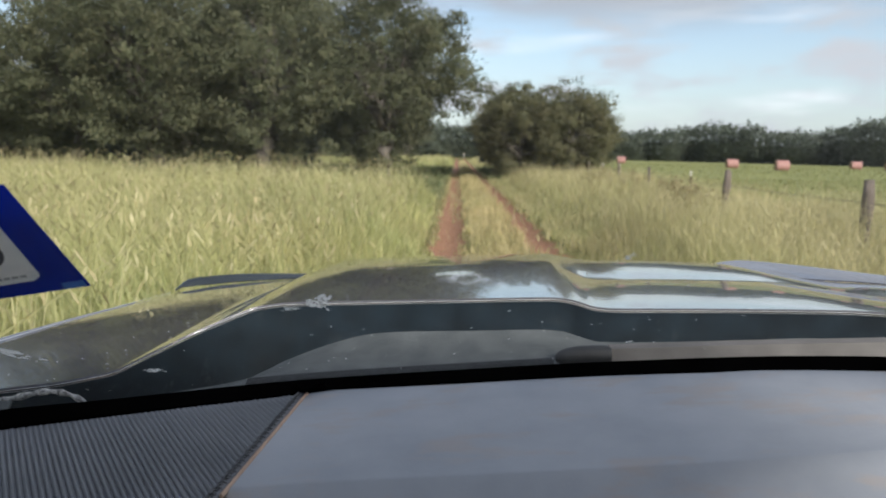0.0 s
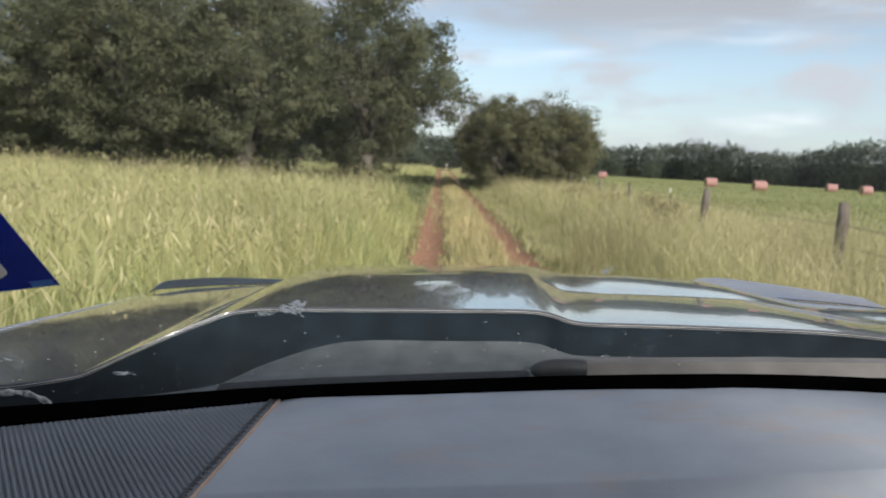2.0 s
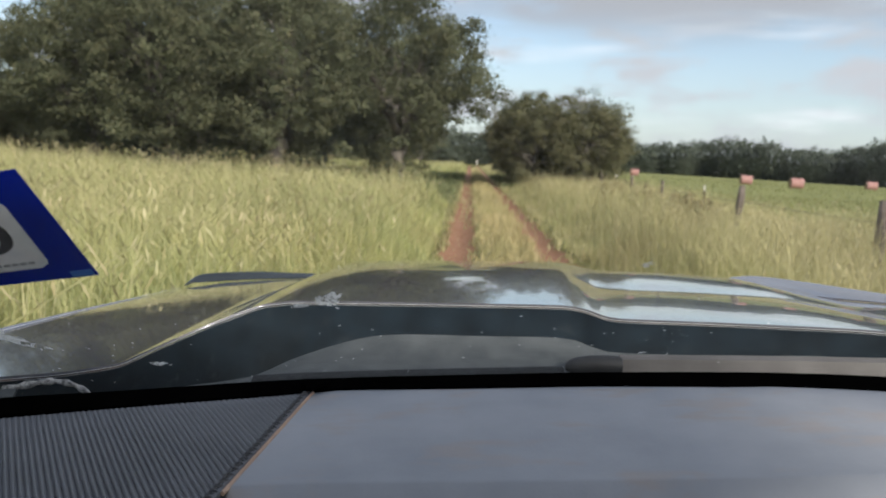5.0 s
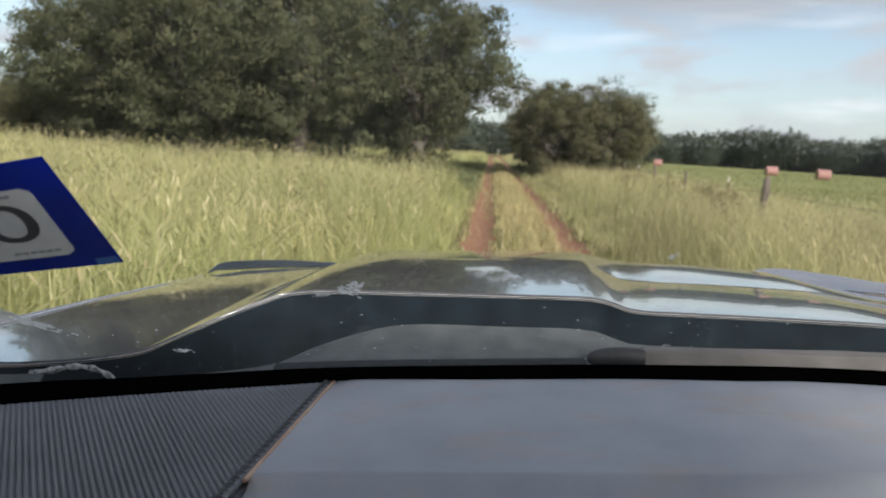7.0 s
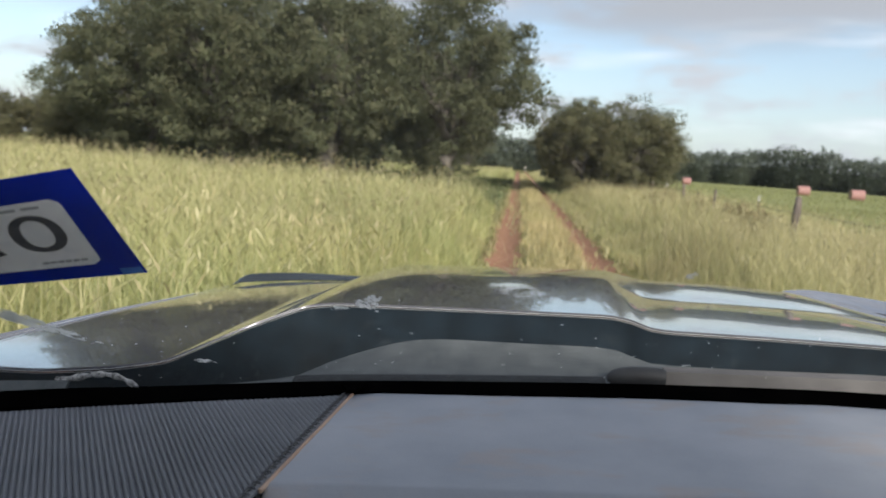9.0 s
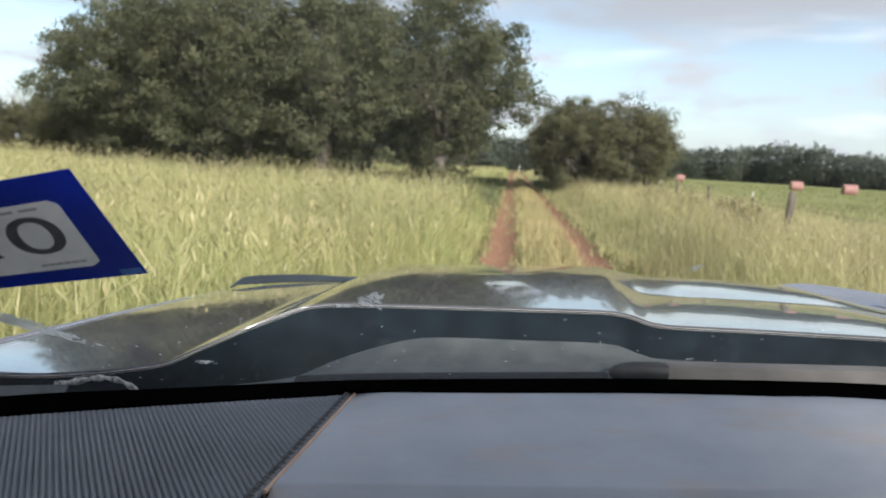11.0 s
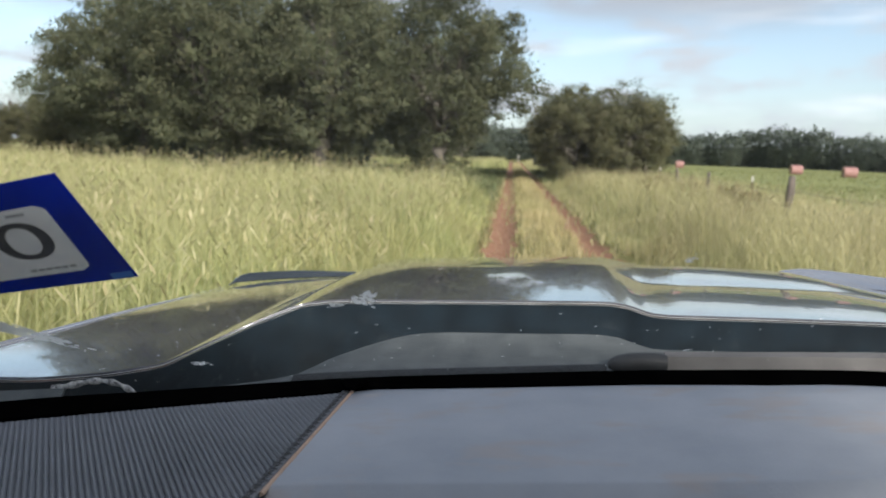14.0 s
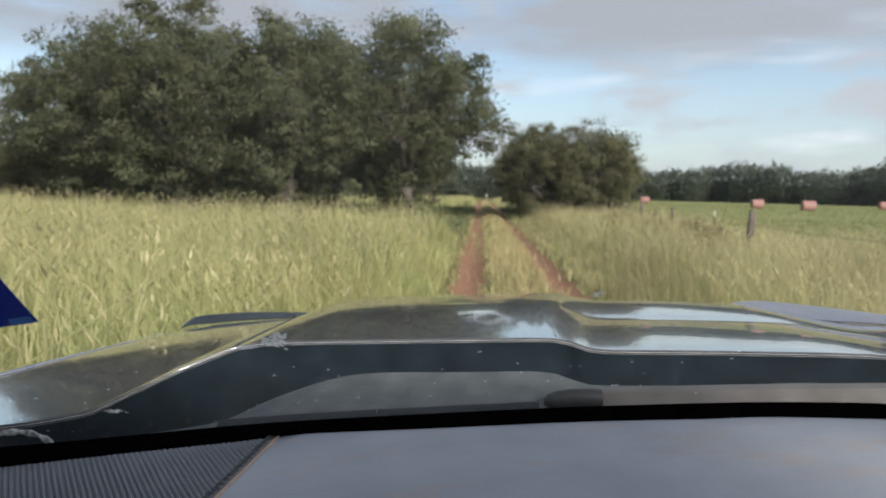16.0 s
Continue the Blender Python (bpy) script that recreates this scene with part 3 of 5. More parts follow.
    for x0, x1, y0, y1, dens, width in ((7, 40, 8, 60, 10, 0.042), (7, 120, 60, 170, 1.5, 0.10), (7, 60, -90, 8, 1.5, 0.08)):
        x, y = spread(rng, x0, x1, y0, y1, dens, lambda x, y: x > 8.1 + 0.045 * y)
        v, f, tips = blades(rng, x, y, 0.17 * rng.uniform(0.5, 1.5, len(x)), width * rng.uniform(0.7, 1.4, len(x)), 0.6, 3)
        short.append((v, f))
    stuff("pasture_grass", short, PASTURE, "short green mown pasture grass around the hay bales", "grass")


build_grass()


# ---- trees ----
def limb_path(rng, a, b, sag, steps=7):
    s = np.linspace(0, 1, steps)[:, None]
    side = rng.normal(0, 0.09, (steps, 3)) * np.linalg.norm(b - a)
    side[0] = side[-1] = 0
    p = a * (1 - s) + b * s + side * np.sin(np.pi * s)
    p[:, 2] += sag * np.sin(np.pi * s[:, 0])
    return p


def make_oak(seed, height, radius, clumps, leaves, leaf_size, skirt=0.9, gaps=0.3, puff=(0.13, 0.24), foliage=None):
    """A broad live oak: short forked trunk, spreading limbs and a crown of many single leaves."""
    rng = np.random.default_rng(seed)
    tree = new("oak_tree", None)
    fork = np.array([rng.normal(0, 0.15), rng.normal(0, 0.15), height * 0.2])
    wood = [tube_arrays(limb_path(rng, np.zeros(3) - [0, 0, 0.1], fork, 0.0), np.linspace(0.34, 0.25, 7) * radius / 4, 9)]
    centres = []
    while len(centres) < clumps:
        d = rng.normal(0, 1, 3)
        d /= np.linalg.norm(d)
        lump = 0.80 + gaps * patchy(np.array(d[0] * 2), np.array(d[1] * 2 + d[2] * 3), 1.7, seed)
        r = rng.uniform(0.45, 1.0) ** 0.5 * lump
        p = np.array([d[0] * radius * r, d[1] * radius * r, skirt + (height - skirt) * 0.48 + d[2] * (height - skirt) * 0.52 * r])
        if p[2] > skirt * 0.7:
            centres.append(p)
    centres = np.array(centres)
    for i in range(10):
        b = centres[rng.integers(clumps)] * [0.55, 0.55, 0.85]
        b[2] = max(b[2], fork[2] + 0.4)
        main = limb_path(rng, fork, b, 0.25)
        wood.append(tube_arrays(main, np.linspace(0.16, 0.05, 7) * radius / 4, 6))
        near = np.argsort(np.linalg.norm(centres - b, axis=1))[:9]
        for j in near:
            s = main[rng.integers(3, 7)]
            wood.append(tube_arrays(limb_path(rng, s, centres[j], 0.1, 5), np.linspace(0.05, 0.012, 5), 4))
    v, f = joined(wood)
    t = new("trunk", raw_mesh("trunk", v, f, BARK, True))
    t.parent = tree
    # every clump breaks up into sprays, so that the outline is ragged and lets light through
    sprays = 9
    spray_r = np.repeat(rng.uniform(*puff, clumps) * radius, sprays)
    out = rng.normal(0, 1, (clumps * sprays, 3))
    out /= np.linalg.norm(out, axis=1)[:, None]
    hubs = np.repeat(centres, sprays, 0) + out * (spray_r * rng.uniform(0.3, 1.35, clumps * sprays))[:, None] * [1, 1, 0.75]
    per = max(6, leaves // sprays)
    n = len(hubs) * per
    off = rng.normal(0, 1, (n, 3))
    pos = np.repeat(hubs, per, 0) + off * (np.repeat(spray_r, per) * 0.27)[:, None] * [1, 1, 0.6]
    nrm = np.repeat(out, per, 0) * 0.8 + off * 0.25 + rng.normal(0, 0.3, (n, 3)) + [0, 0, 0.35]
    nrm /= np.linalg.norm(nrm, axis=1)[:, None]
    u = np.cross(nrm, rng.normal(0, 1, (n, 3)))
    u /= np.linalg.norm(u, axis=1)[:, None]
    w = np.cross(nrm, u)
    size = leaf_size * rng.uniform(0.6, 1.4, n)[:, None]
    vs = np.stack([pos - u * size, pos - w * size * 0.6 + nrm * size * 0.12, pos + u * size, pos + w * size * 0.6 + nrm * size * 0.12], 1)
    vs[..., 2] = np.maximum(vs[..., 2], 0.12)
    fs = (np.arange(n)[:, None] * 4 + np.arange(4)[None]).reshape(-1, 4)
    crown = new("crown", raw_mesh("crown", vs.reshape(-1, 3), fs, foliage or OAK_LEAF))
    crown.parent = tree
    return tree


def make_dead_tree(seed, height, radius):
    """A grey leafless oak: spreading limbs that fork down to fine drooping twigs."""
    rng = np.random.default_rng(seed)
    tree = new("dead_tree", None)
    pieces, twigs = [], []

    def grow(start, way, length, thick, depth):
        steps = 6
        p = [np.array(start)]
        d = np.array(way) / np.linalg.norm(way)
        for _ in range(steps - 1):
            d = d + rng.normal(0, 0.22, 3) + np.array([0, 0, -0.05 if depth < 2 else 0.03])
            d /= np.linalg.norm(d)
            p.append(p[-1] + d * length / (steps - 1))
        p = np.array(p)
        p[:, 2] = np.maximum(p[:, 2], 0.3 if depth < 4 else 0.0)
        (twigs if depth <= 1 else pieces).append(tube_arrays(p, np.linspace(thick, thick * 0.5, steps), 3 if depth <= 1 else 5 if depth < 4 else 8))
        if depth == 0:
            return
        for i in range(5 if depth > 1 else 3):
            s = p[rng.integers(2, steps)]
            side = rng.normal(0, 1, 3)
            side[2] *= 0.7
            nd = d * 0.55 + side / np.linalg.norm(side) * 0.85
            if depth >= 3:
                nd[2] = abs(nd[2]) * 0.8 + 0.05
            grow(s, nd, length * rng.uniform(0.5, 0.72), thick * 0.5, depth - 1)

    for i in range(5):
        a = i * 1.257 + rng.uniform(-0.3, 0.3)
        grow((0.2 * math.cos(a), 0.2 * math.sin(a), height * 0.10), (math.cos(a), math.sin(a), rng.uniform(0.35, 1.1)), radius * 0.78, 0.15, 4)
    grow((0, 0, -0.1), (0.1, 0, 1), height * 0.3, 0.3, 0)
    pieces.append(twigs.pop())
    v, f = joined(pieces)
    b = new("branches", raw_mesh("branches", v, f, DEAD_BARK, True))
    b.parent = tree
    v, f = joined(twigs)
    w = new("twigs", raw_mesh("twigs", v, f, DEAD_BARK))
    w.parent = tree
    return tree


OAKS = [make_oak(3, 13.6, 6.3, 155, 250, 0.097, 0.5, 0.25, (0.12, 0.2)), make_oak(8, 13.0, 6.1, 150, 250, 0.097, 0.4, 0.25, (0.12, 0.2)), make_oak(21, 14.2, 6.5, 160, 250, 0.097, 0.6, 0.25, (0.12, 0.2)),
        make_oak(31, 8.0, 4.8, 70, 120, 0.16, 0.1, 0.15, (0.2, 0.32), FAR_HAZE_LEAF), make_oak(38, 7.2, 4.8, 70, 120, 0.155, 0.1, 0.15, (0.2, 0.32), FAR_HAZE_LEAF), make_oak(51, 9.0, 5.2, 80, 120, 0.165, 0.1, 0.18, (0.2, 0.32), FAR_HAZE_LEAF),
        make_oak(62, 7.6, 4.2, 135, 250, 0.08, 0.0, 0.2, (0.15, 0.24), BUSH_LEAF), make_oak(67, 7.0, 3.9, 130, 250, 0.08, 0.0, 0.2, (0.15, 0.24), BUSH_LEAF)]
used = set()


def plant(kind, x, y, scale, turn, label, group):
    src = OAKS[kind]
    m = pose(x, y, 0, 0, 0, turn) @ Matrix.Diagonal((scale, scale, scale * random.uniform(0.94, 1.06), 1))
    if kind in used:
        ob = copy_thing(src, m)
        ob.matrix_basis = m
    else:
        ob = src
        ob.matrix_basis = m
        used.add(kind)
    return tagged(ob, label, "tree", group)


GROVE = "tall live oak with dense olive-green crown beside the dirt track"
for k, x, y, s, r in ((0, -3.6, 41.0, 0.90, 10), (1, -9.2, 36.5, 0.84, 80), (2, -14.2, 36.0, 0.84, 140), (1, -19.8, 39.0, 0.89, 200), (0, -24.6, 44.0, 0.80, 250), (2, -5.4, 56.0, 0.95, 300), (1, -12.0, 50.0, 1.06, 40), (0, -18.6, 50.5, 1.05, 100), (5, -24.0, 55.5, 1.3, 190), (1, -6.3, 66.5, 0.90, 20), (5, -13.0, 63.0, 1.45, 75), (3, -20.0, 64.0, 1.5, 210), (4, -29.5, 61.0, 1.35, 310)):
    plant(k, x, y, s, r, GROVE, "oaks of the grove")
BUSHY = "low round oak with leaves down to the grass at the fence"
for k, x, y, s, r in ((6, 8.4, 50.0, 0.92, 30), (7, 4.7, 48.5, 0.90, 130), (6, 9.6, 57.0, 0.90, 220), (7, 5.2, 56.5, 1.0, 300), (3, 6.2, 64.0, 0.82, 160), (4, 5.8, 71.0, 0.85, 80)):
    plant(k, x, y, s, r, BUSHY, "oaks at the fence")
THICKET = "olive-green oak in the thicket past the grove"
for k, x, y, s, r in ((3, -12.0, 126.5, 1.0, 80), (4, -14.8, 130.0, 1.1, 140), (5, -13.4, 121.0, 0.9, 200), (3, -17.5, 122.0, 1.0, 250), (4, -22.0, 120.0, 1.1, 300), (5, -24.0, 128.0, 1.0, 60), (4, -4.5, 134.5, 0.8, 165)):
    plant(k, x, y, s, r, THICKET, "thicket past the grove")
HEDGE = "low oak scrub at the edge of the grove"
for k, x, y, s, r in ((6, -31.5, 52.0, 0.80, 15), (7, -35.5, 54.0, 0.78, 95), (6, -39.5, 52.5, 0.66, 175), (4, -44.0, 54.0, 0.66, 255), (3, -48.5, 53.0, 0.58, 335)):
    plant(k, x, y, s, r, HEDGE, "scrub at the grove's edge")
dead = make_dead_tree(5, 8.4, 4.9)
dead.matrix_basis = pose(-8.3, 132.0, 0, 0, 0, 345) @ Matrix.Diagonal((1.36, 1.36, 1.15, 1))
tagged(dead, "grey leafless oak with tangled drooping twigs in tall grass", "dead tree")
bare = copy_thing(dead, pose(-37.0, 56.0, 0, 0, 0, 60) @ Matrix.Diagonal((0.55, 0.55, 0.9, 1)))
bare.matrix_basis = pose(-37.0, 56.0, 0, 0, 0, 60) @ Matrix.Diagonal((0.55, 0.55, 0.9, 1))
tagged(bare, "pale bare dead tree above the low oak scrub", "dead tree")

FAR_OAK = "dark distant oak on the far side of the field"
for k, x, y, s, r in ((1, 12.0, 218, 1.1, 0), (2, 18.5, 221, 1.12, 70), (0, 24.0, 217, 1.25, 130), (2, 30.0, 222, 1.2, 210), (1, 38.0, 224, 1.3, 260)):
    plant(k + 3, x, y, s, r, FAR_OAK, "oaks across the field")


def build_woods():
    """The belt of woods that closes the view all round."""
    rng = np.random.default_rng(44)
    pieces = []
    for bearing in np.arange(-180, 180, 1.2):
        a = radians(bearing + rng.uniform(-0.3, 0.3))
        dist = 185 + 18 * math.sin(bearing * 0.11) + rng.uniform(-10, 10)
        h = 12.4 + 1.6 * math.sin(bearing * 0.37) + rng.uniform(-1.3, 1.5)
        r = rng.uniform(6.0, 8.4)
        ahead = abs(bearing) < 50
        n = 1250 if ahead else 110
        d = rng.normal(0, 1, (n, 3))
        d /= np.linalg.norm(d, axis=1)[:, None]
        q = rng.uniform(0.6, 1.0, n)[:, None]
        lump = 0.85 + 0.22 * patchy(d[:, 0] * 2.2, d[:, 2] * 2.6 + d[:, 1], 1.9, bearing)[:, None]
        low = np.where(d[:, 2:3] < 0, 1.15 / np.maximum(np.hypot(d[:, :1], d[:, 1:2]), 0.35), 1.0)
        d = d * np.concatenate([low, low, np.ones_like(low)], 1)
        d[:, 2] = np.where(d[:, 2] > 0, np.abs(d[:, 2]) ** 0.6, d[:, 2])   # broad, flattened tops
        pos = d * q * lump * [r, r, h * 0.5] + [20 + dist * math.sin(a), 70 + dist * math.cos(a), h * 0.5]
        u = rng.normal(0, 1, (n, 3))
        u /= np.linalg.norm(u, axis=1)[:, None]
        w = np.cross(u, d + rng.normal(0, 0.4, (n, 3)))
        w /= np.linalg.norm(w, axis=1)[:, None]
        size = (0.42 if ahead else 0.8) * rng.uniform(0.6, 1.4, n)[:, None]
        vs = np.stack([pos - u * size, pos - w * size * 0.6, pos + u * size, pos + w * size * 0.6], 1)
        vs[..., 2] = np.maximum(vs[..., 2], 0.02)
        fs = (np.arange(n)[:, None] * 4 + np.arange(4)[None]).reshape(-1, 4)
        pieces.append((vs.reshape(-1, 3), fs))
        if ahead:                            # scrub below the crowns
            n = 500
            k = rng.uniform(0, 2 * math.pi, n)
            c = np.stack([20 + dist * math.sin(a) + np.cos(k) * r, 70 + dist * math.cos(a) + np.sin(k) * r, rng.uniform(0, 0.5 * h, n)], -1)
            e = np.stack([-np.sin(k), np.cos(k), np.zeros(n)], -1) * 0.6
            g = np.stack([np.cos(k) * 0.35, np.sin(k) * 0.35, np.full(n, 0.4)], -1)
            vs = np.stack([c - e, c - g, c + e, c + g], 1)
            vs[..., 2] = np.maximum(vs[..., 2], 0.02)
            pieces.append((vs.reshape(-1, 3), (np.arange(n)[:, None] * 4 + np.arange(4)[None]).reshape(-1, 4)))
    stuff("far_woods", pieces, FAR_HAZE_LEAF, "dark belt of woods along the horizon", "woods")


build_woods()


# ---- fence and hay bales ----
def fence_x(y):
    return 5.95 + 0.052 * y


def wood_post(height, radius, seed):
    rng = np.random.default_rng(seed)
    n = 8
    z = np.linspace(-0.15, height, n)
    p = np.stack([0.03 * np.sin(z * 2.3 + seed), 0.025 * np.cos(z * 1.9 + seed), z], -1)
    bm = tube_bm(p, list(radius * rng.uniform(0.85, 1.12, n)), 9)
    for v in bm.verts:
        v.co += Vector((rng.normal(0, 0.006), rng.normal(0, 0.006), 0))
    return bm


def build_fence():
    rng = np.random.default_rng(9)
    fence = new("wire_fence", None)
    tagged(fence, "sagging wire fence on cedar and steel posts in tall grass", "fence")
    spots = []
    y = -100.0
    i = 0
    for yy in (11.2, 18.0, 20.9, 26.0, 29.0, 32.8, 37.0, 42.0, 47.0, 78.0, 84.0, 90.0, 96.0, 102.0, 108.0, 114.0, 120.0, 127.0, 134.0, 142.0, 150.0, 158.0, 168.0):
        spots.append(yy)
    while y < 7:
        spots.append(y)
        y += rng.uniform(3.2, 4.4)
    spots.sort()
    cedar = [wood_post(1.42, 0.062, 2), wood_post(1.36, 0.05, 7), wood_post(1.46, 0.088, 13)]
    meshes = []
    for bm in cedar:
        me = bpy.data.meshes.new("wooden_post")
        bmesh.ops.recalc_face_normals(bm, faces=bm.faces)
        bm.to_mesh(me)
        bm.free()
        me.materials.append(POST_WOOD)
        me.shade_smooth()
        meshes.append(me)
    bm = box_bm(-0.02, 0.02, -0.004, 0.004, -0.15, 1.2)
    rib = box_bm(-0.004, 0.004, 0.004, 0.03, -0.15, 1.2)
    tmp = bpy.data.meshes.new("rib")
    rib.to_mesh(tmp)
    rib.free()
    bm.from_mesh(tmp)
    steel = bpy.data.meshes.new("steel_post")
    bm.to_mesh(steel)
    bm.free()
    steel.materials.append(POST_STEEL)
    bm = box_bm(-0.022, 0.022, -0.006, 0.032, 1.2, 1.36)
    tip = bpy.data.meshes.new("painted_tip")
    bm.to_mesh(tip)
    bm.free()
    tip.materials.append(POST_CAP)
    for y in spots:
        x = fence_x(y) + rng.uniform(-0.06, 0.06)
        lean = pose(x, y, 0, rng.normal(0, 1.5), rng.normal(0, 1.8), rng.uniform(0, 360))
        kind = {11.2: 4, 18.0: 4, 20.9: 1, 26.0: 0, 32.8: 2}.get(y, i % 4)
        if kind in (0, 2, 4):
            ob = new("wooden_post", meshes[2 if kind == 4 else (i // 2) % 2])
            ob.parent, ob.matrix_basis = fence, lean
        else:
            ob = new("steel_post", steel)
            ob.parent, ob.matrix_basis = fence, lean
            if kind == 1:
                t = new("painted_tip", tip)
                t.parent = ob
        i += 1
    for z in (0.42, 0.78, 1.1):
        path = []
        for a, b in zip(spots, spots[1:]):
            for s in (0, 0.25, 0.5, 0.75):
                y = a + (b - a) * s
                path.append((fence_x(y), y, z + 0.03 * math.sin(a * 1.7) - 0.035 * math.sin(math.pi * s)))
        v, f = tube_arrays(path, [0.006] * len(path), 4)
        ob = new("wire", raw_mesh("wire", v, f, WIRE))
        ob.parent = fence


build_fence()


def build_gate_posts():
    for x, y in ((4.3, 198),):
        ob = part("gate_post", box_bm(-0.09, 0.09, -0.09, 0.09, 0, 1.55, 0.02), POST_CAP)
        ob.matrix_basis = pose(x, y, 0)
        tagged(ob, "white painted gate post at the far end of the track", "post")


build_gate_posts()


def make_bale():
    """A round bale lying on its side: wrapped barrel with rough hay ends."""
    rng = np.random.default_rng(4)
    bale = new("hay_bale", None)
    R, L, k = 0.78, 1.75, 40
    rows = []
    for x in np.linspace(-L / 2, L / 2, 9):
        e = 0.035 if abs(x) > L / 2 - 0.02 else 0.0
        row = []
        for i in range(k + 1):
            a = 2 * math.pi * (i % k) / k
            r = R - e + 0.018 * math.sin(3 * a + x * 2) + 0.010 * math.sin(x * 19)
            z = max(r * math.sin(a), -R * 0.93)
            row.append((x, r * math.cos(a), z + R * 0.93))
        rows.append(row)
    bm = grid_bm(rows)
    bmesh.ops.remove_doubles(bm, verts=bm.verts, dist=0.0005)
    part("net_wrap", bm, BALE_WRAP, bale)
    for s in (-1, 1):
        rings = []
        for j, rr in enumerate(np.linspace(0.02, R - 0.035, 9)):
            ring = []
            for i in range(k + 1):
                a = 2 * math.pi * (i % k) / k
                z = max(rr * math.sin(a), -R * 0.93)
                ring.append((s * (L / 2 + 0.05 * (1 - (rr / R) ** 2) + 0.012 * math.sin(9 * a + j)), rr * math.cos(a), z + R * 0.93))
            rings.append(ring)
        bm = grid_bm(rings)
        bmesh.ops.remove_doubles(bm, verts=bm.verts, dist=0.0005)
        part("hay_end", bm, BALE_END, bale, "brown cut hay end")
    return tagged(bale, "round hay bale in faded pink net wrap on mown pasture", "hay bale", "hay bales in the pasture")


bale = make_bale()
bale.matrix_basis = pose(49.0, 107, 0, 0, 0, -6)
for x, y, r in ((47.5, 122, -4), (76, 136, -9), (76, 125, -2), (33.5, 32, -8), (52, 60, -5), (14.8, 152, 6), (22.5, 148, 3), (38, 160, -5), (34, 10, -12)):
    copy_thing(bale, pose(x, y, 0, 0, 0, r))


def make_weed(seed, height):
    """A dry many-stemmed roadside weed."""
    rng = np.random.default_rng(seed)
    weed = new("dry_weed", None)
    stems, leaves = [], []
    for i in range(26):
        a = rng.uniform(0, 6.28)
        out = rng.uniform(0.1, 0.5)
        top = np.array([math.cos(a) * out, math.sin(a) * out, height * rng.uniform(0.6, 1.0)])
        p = limb_path(rng, np.zeros(3), top, 0.05, 5)
        stems.append(tube_arrays(p, np.linspace(0.009, 0.003, 5), 3))
        n = 26
        c = p[rng.integers(1, 5, n)] + rng.normal(0, 0.06, (n, 3))
        u, w = rng.normal(0, 0.035, (n, 3)), rng.normal(0, 0.02, (n, 3))
        vs = np.stack([c - u, c - w, c + u, c + w], 1)
        leaves.append((vs.reshape(-1, 3), (np.arange(n)[:, None] * 4 + np.arange(4)[None])))
    v, f = joined(stems)
    o = new("stems", raw_mesh("stems", v, f, WEED))
    o.parent = weed
    v, f = joined(leaves)
    v[:, 2] = np.maximum(v[:, 2], 0.05)
    o = new("leaves", raw_mesh("leaves", v, f, WEED))
    o.parent = weed
    return tagged(weed, "dry brown weed among the verge grass", "weed", "dry weeds by the fence")


weed = make_weed(3, 1.05)
weed.matrix_basis = pose(6.6, 25.6, 0)
for x, y, r in ((5.6, 28.2, 220), (6.5, 21.6, 100), (6.3, 18.8, 310), (7.0, 33.0, 150), (6.0, -25.0, 20)):
    copy_thing(weed, pose(x, y, 0, 0, 0, r))


# ---- the truck ----
truck = new("pickup_truck", None)
tagged(truck, "dusty dark pickup truck with a ridged bonnet on the track", "truck")


def smooth_columns(cols, n):
    """More columns between given ones, by a Catmull-Rom curve through them."""
    c = np.array(cols, float)
    out = []
    for i in range(len(c) - 1):
        p0, p1, p2, p3 = c[max(i - 1, 0)], c[i], c[i + 1], c[min(i + 2, len(c) - 1)]
        for k in range(n):
            t = k / n
            out.append(0.5 * (2 * p1 + (p2 - p0) * t + (2 * p0 - 5 * p1 + 4 * p2 - p3) * t * t + (3 * p1 - p0 - 3 * p2 + p3) * t ** 3))
    out.append(c[-1])
    return np.array(out)


def eased_columns(cols, n):
    """More columns between given ones, straight but for slightly rounded bends."""
    c = np.array(cols, float)
    t = np.linspace(0, len(c) - 1, (len(c) - 1) * n + 1)
    out = np.stack([np.interp(t, np.arange(len(c)), c[:, k]) for k in range(c.shape[1])], -1)
    for _ in range(2):
        out[1:-1] = 0.25 * out[:-2] + 0.5 * out[1:-1] + 0.25 * out[2:]
    return out


# each column: rear edge, then front edge of the bonnet's top
BONNET = [
    (-0.765, 0.86, 1.437, -0.810, 2.12, 1.319),
    (-0.60, 0.87, 1.438, -0.700, 2.15, 1.337),
    (-0.512, 0.90, 1.442, -0.580, 2.16, 1.349),
    (-0.453, 0.94, 1.446, -0.480, 2.16, 1.3575),
    (-0.42, 0.96, 1.462, -0.437, 2.15, 1.3625),
    (-0.353, 1.00, 1.493, -0.378, 2.13, 1.400),
    (-0.287, 1.05, 1.517, -0.30, 2.13, 1.4285),
    (-0.245, 1.063, 1.522, -0.20, 2.13, 1.437),
    (-0.071, 1.08, 1.526, 0.05, 2.13, 1.450),
    (0.172, 1.09, 1.534, 0.300, 2.13, 1.462),
    (0.205, 1.09, 1.5295, 0.338, 2.13, 1.4565),
    (0.234, 1.084, 1.521, 0.385, 2.13, 1.4475),
    (0.262, 1.082, 1.519, 0.43, 2.13, 1.442),
    (0.40, 1.08, 1.5225, 0.62, 2.12, 1.448),
    (0.62, 1.05, 1.5315, 0.85, 2.10, 1.445),
    (0.80, 1.00, 1.530, 1.02, 2.00, 1.420),
    (0.97, 0.95, 1.524, 1.165, 1.80, 1.441),
]


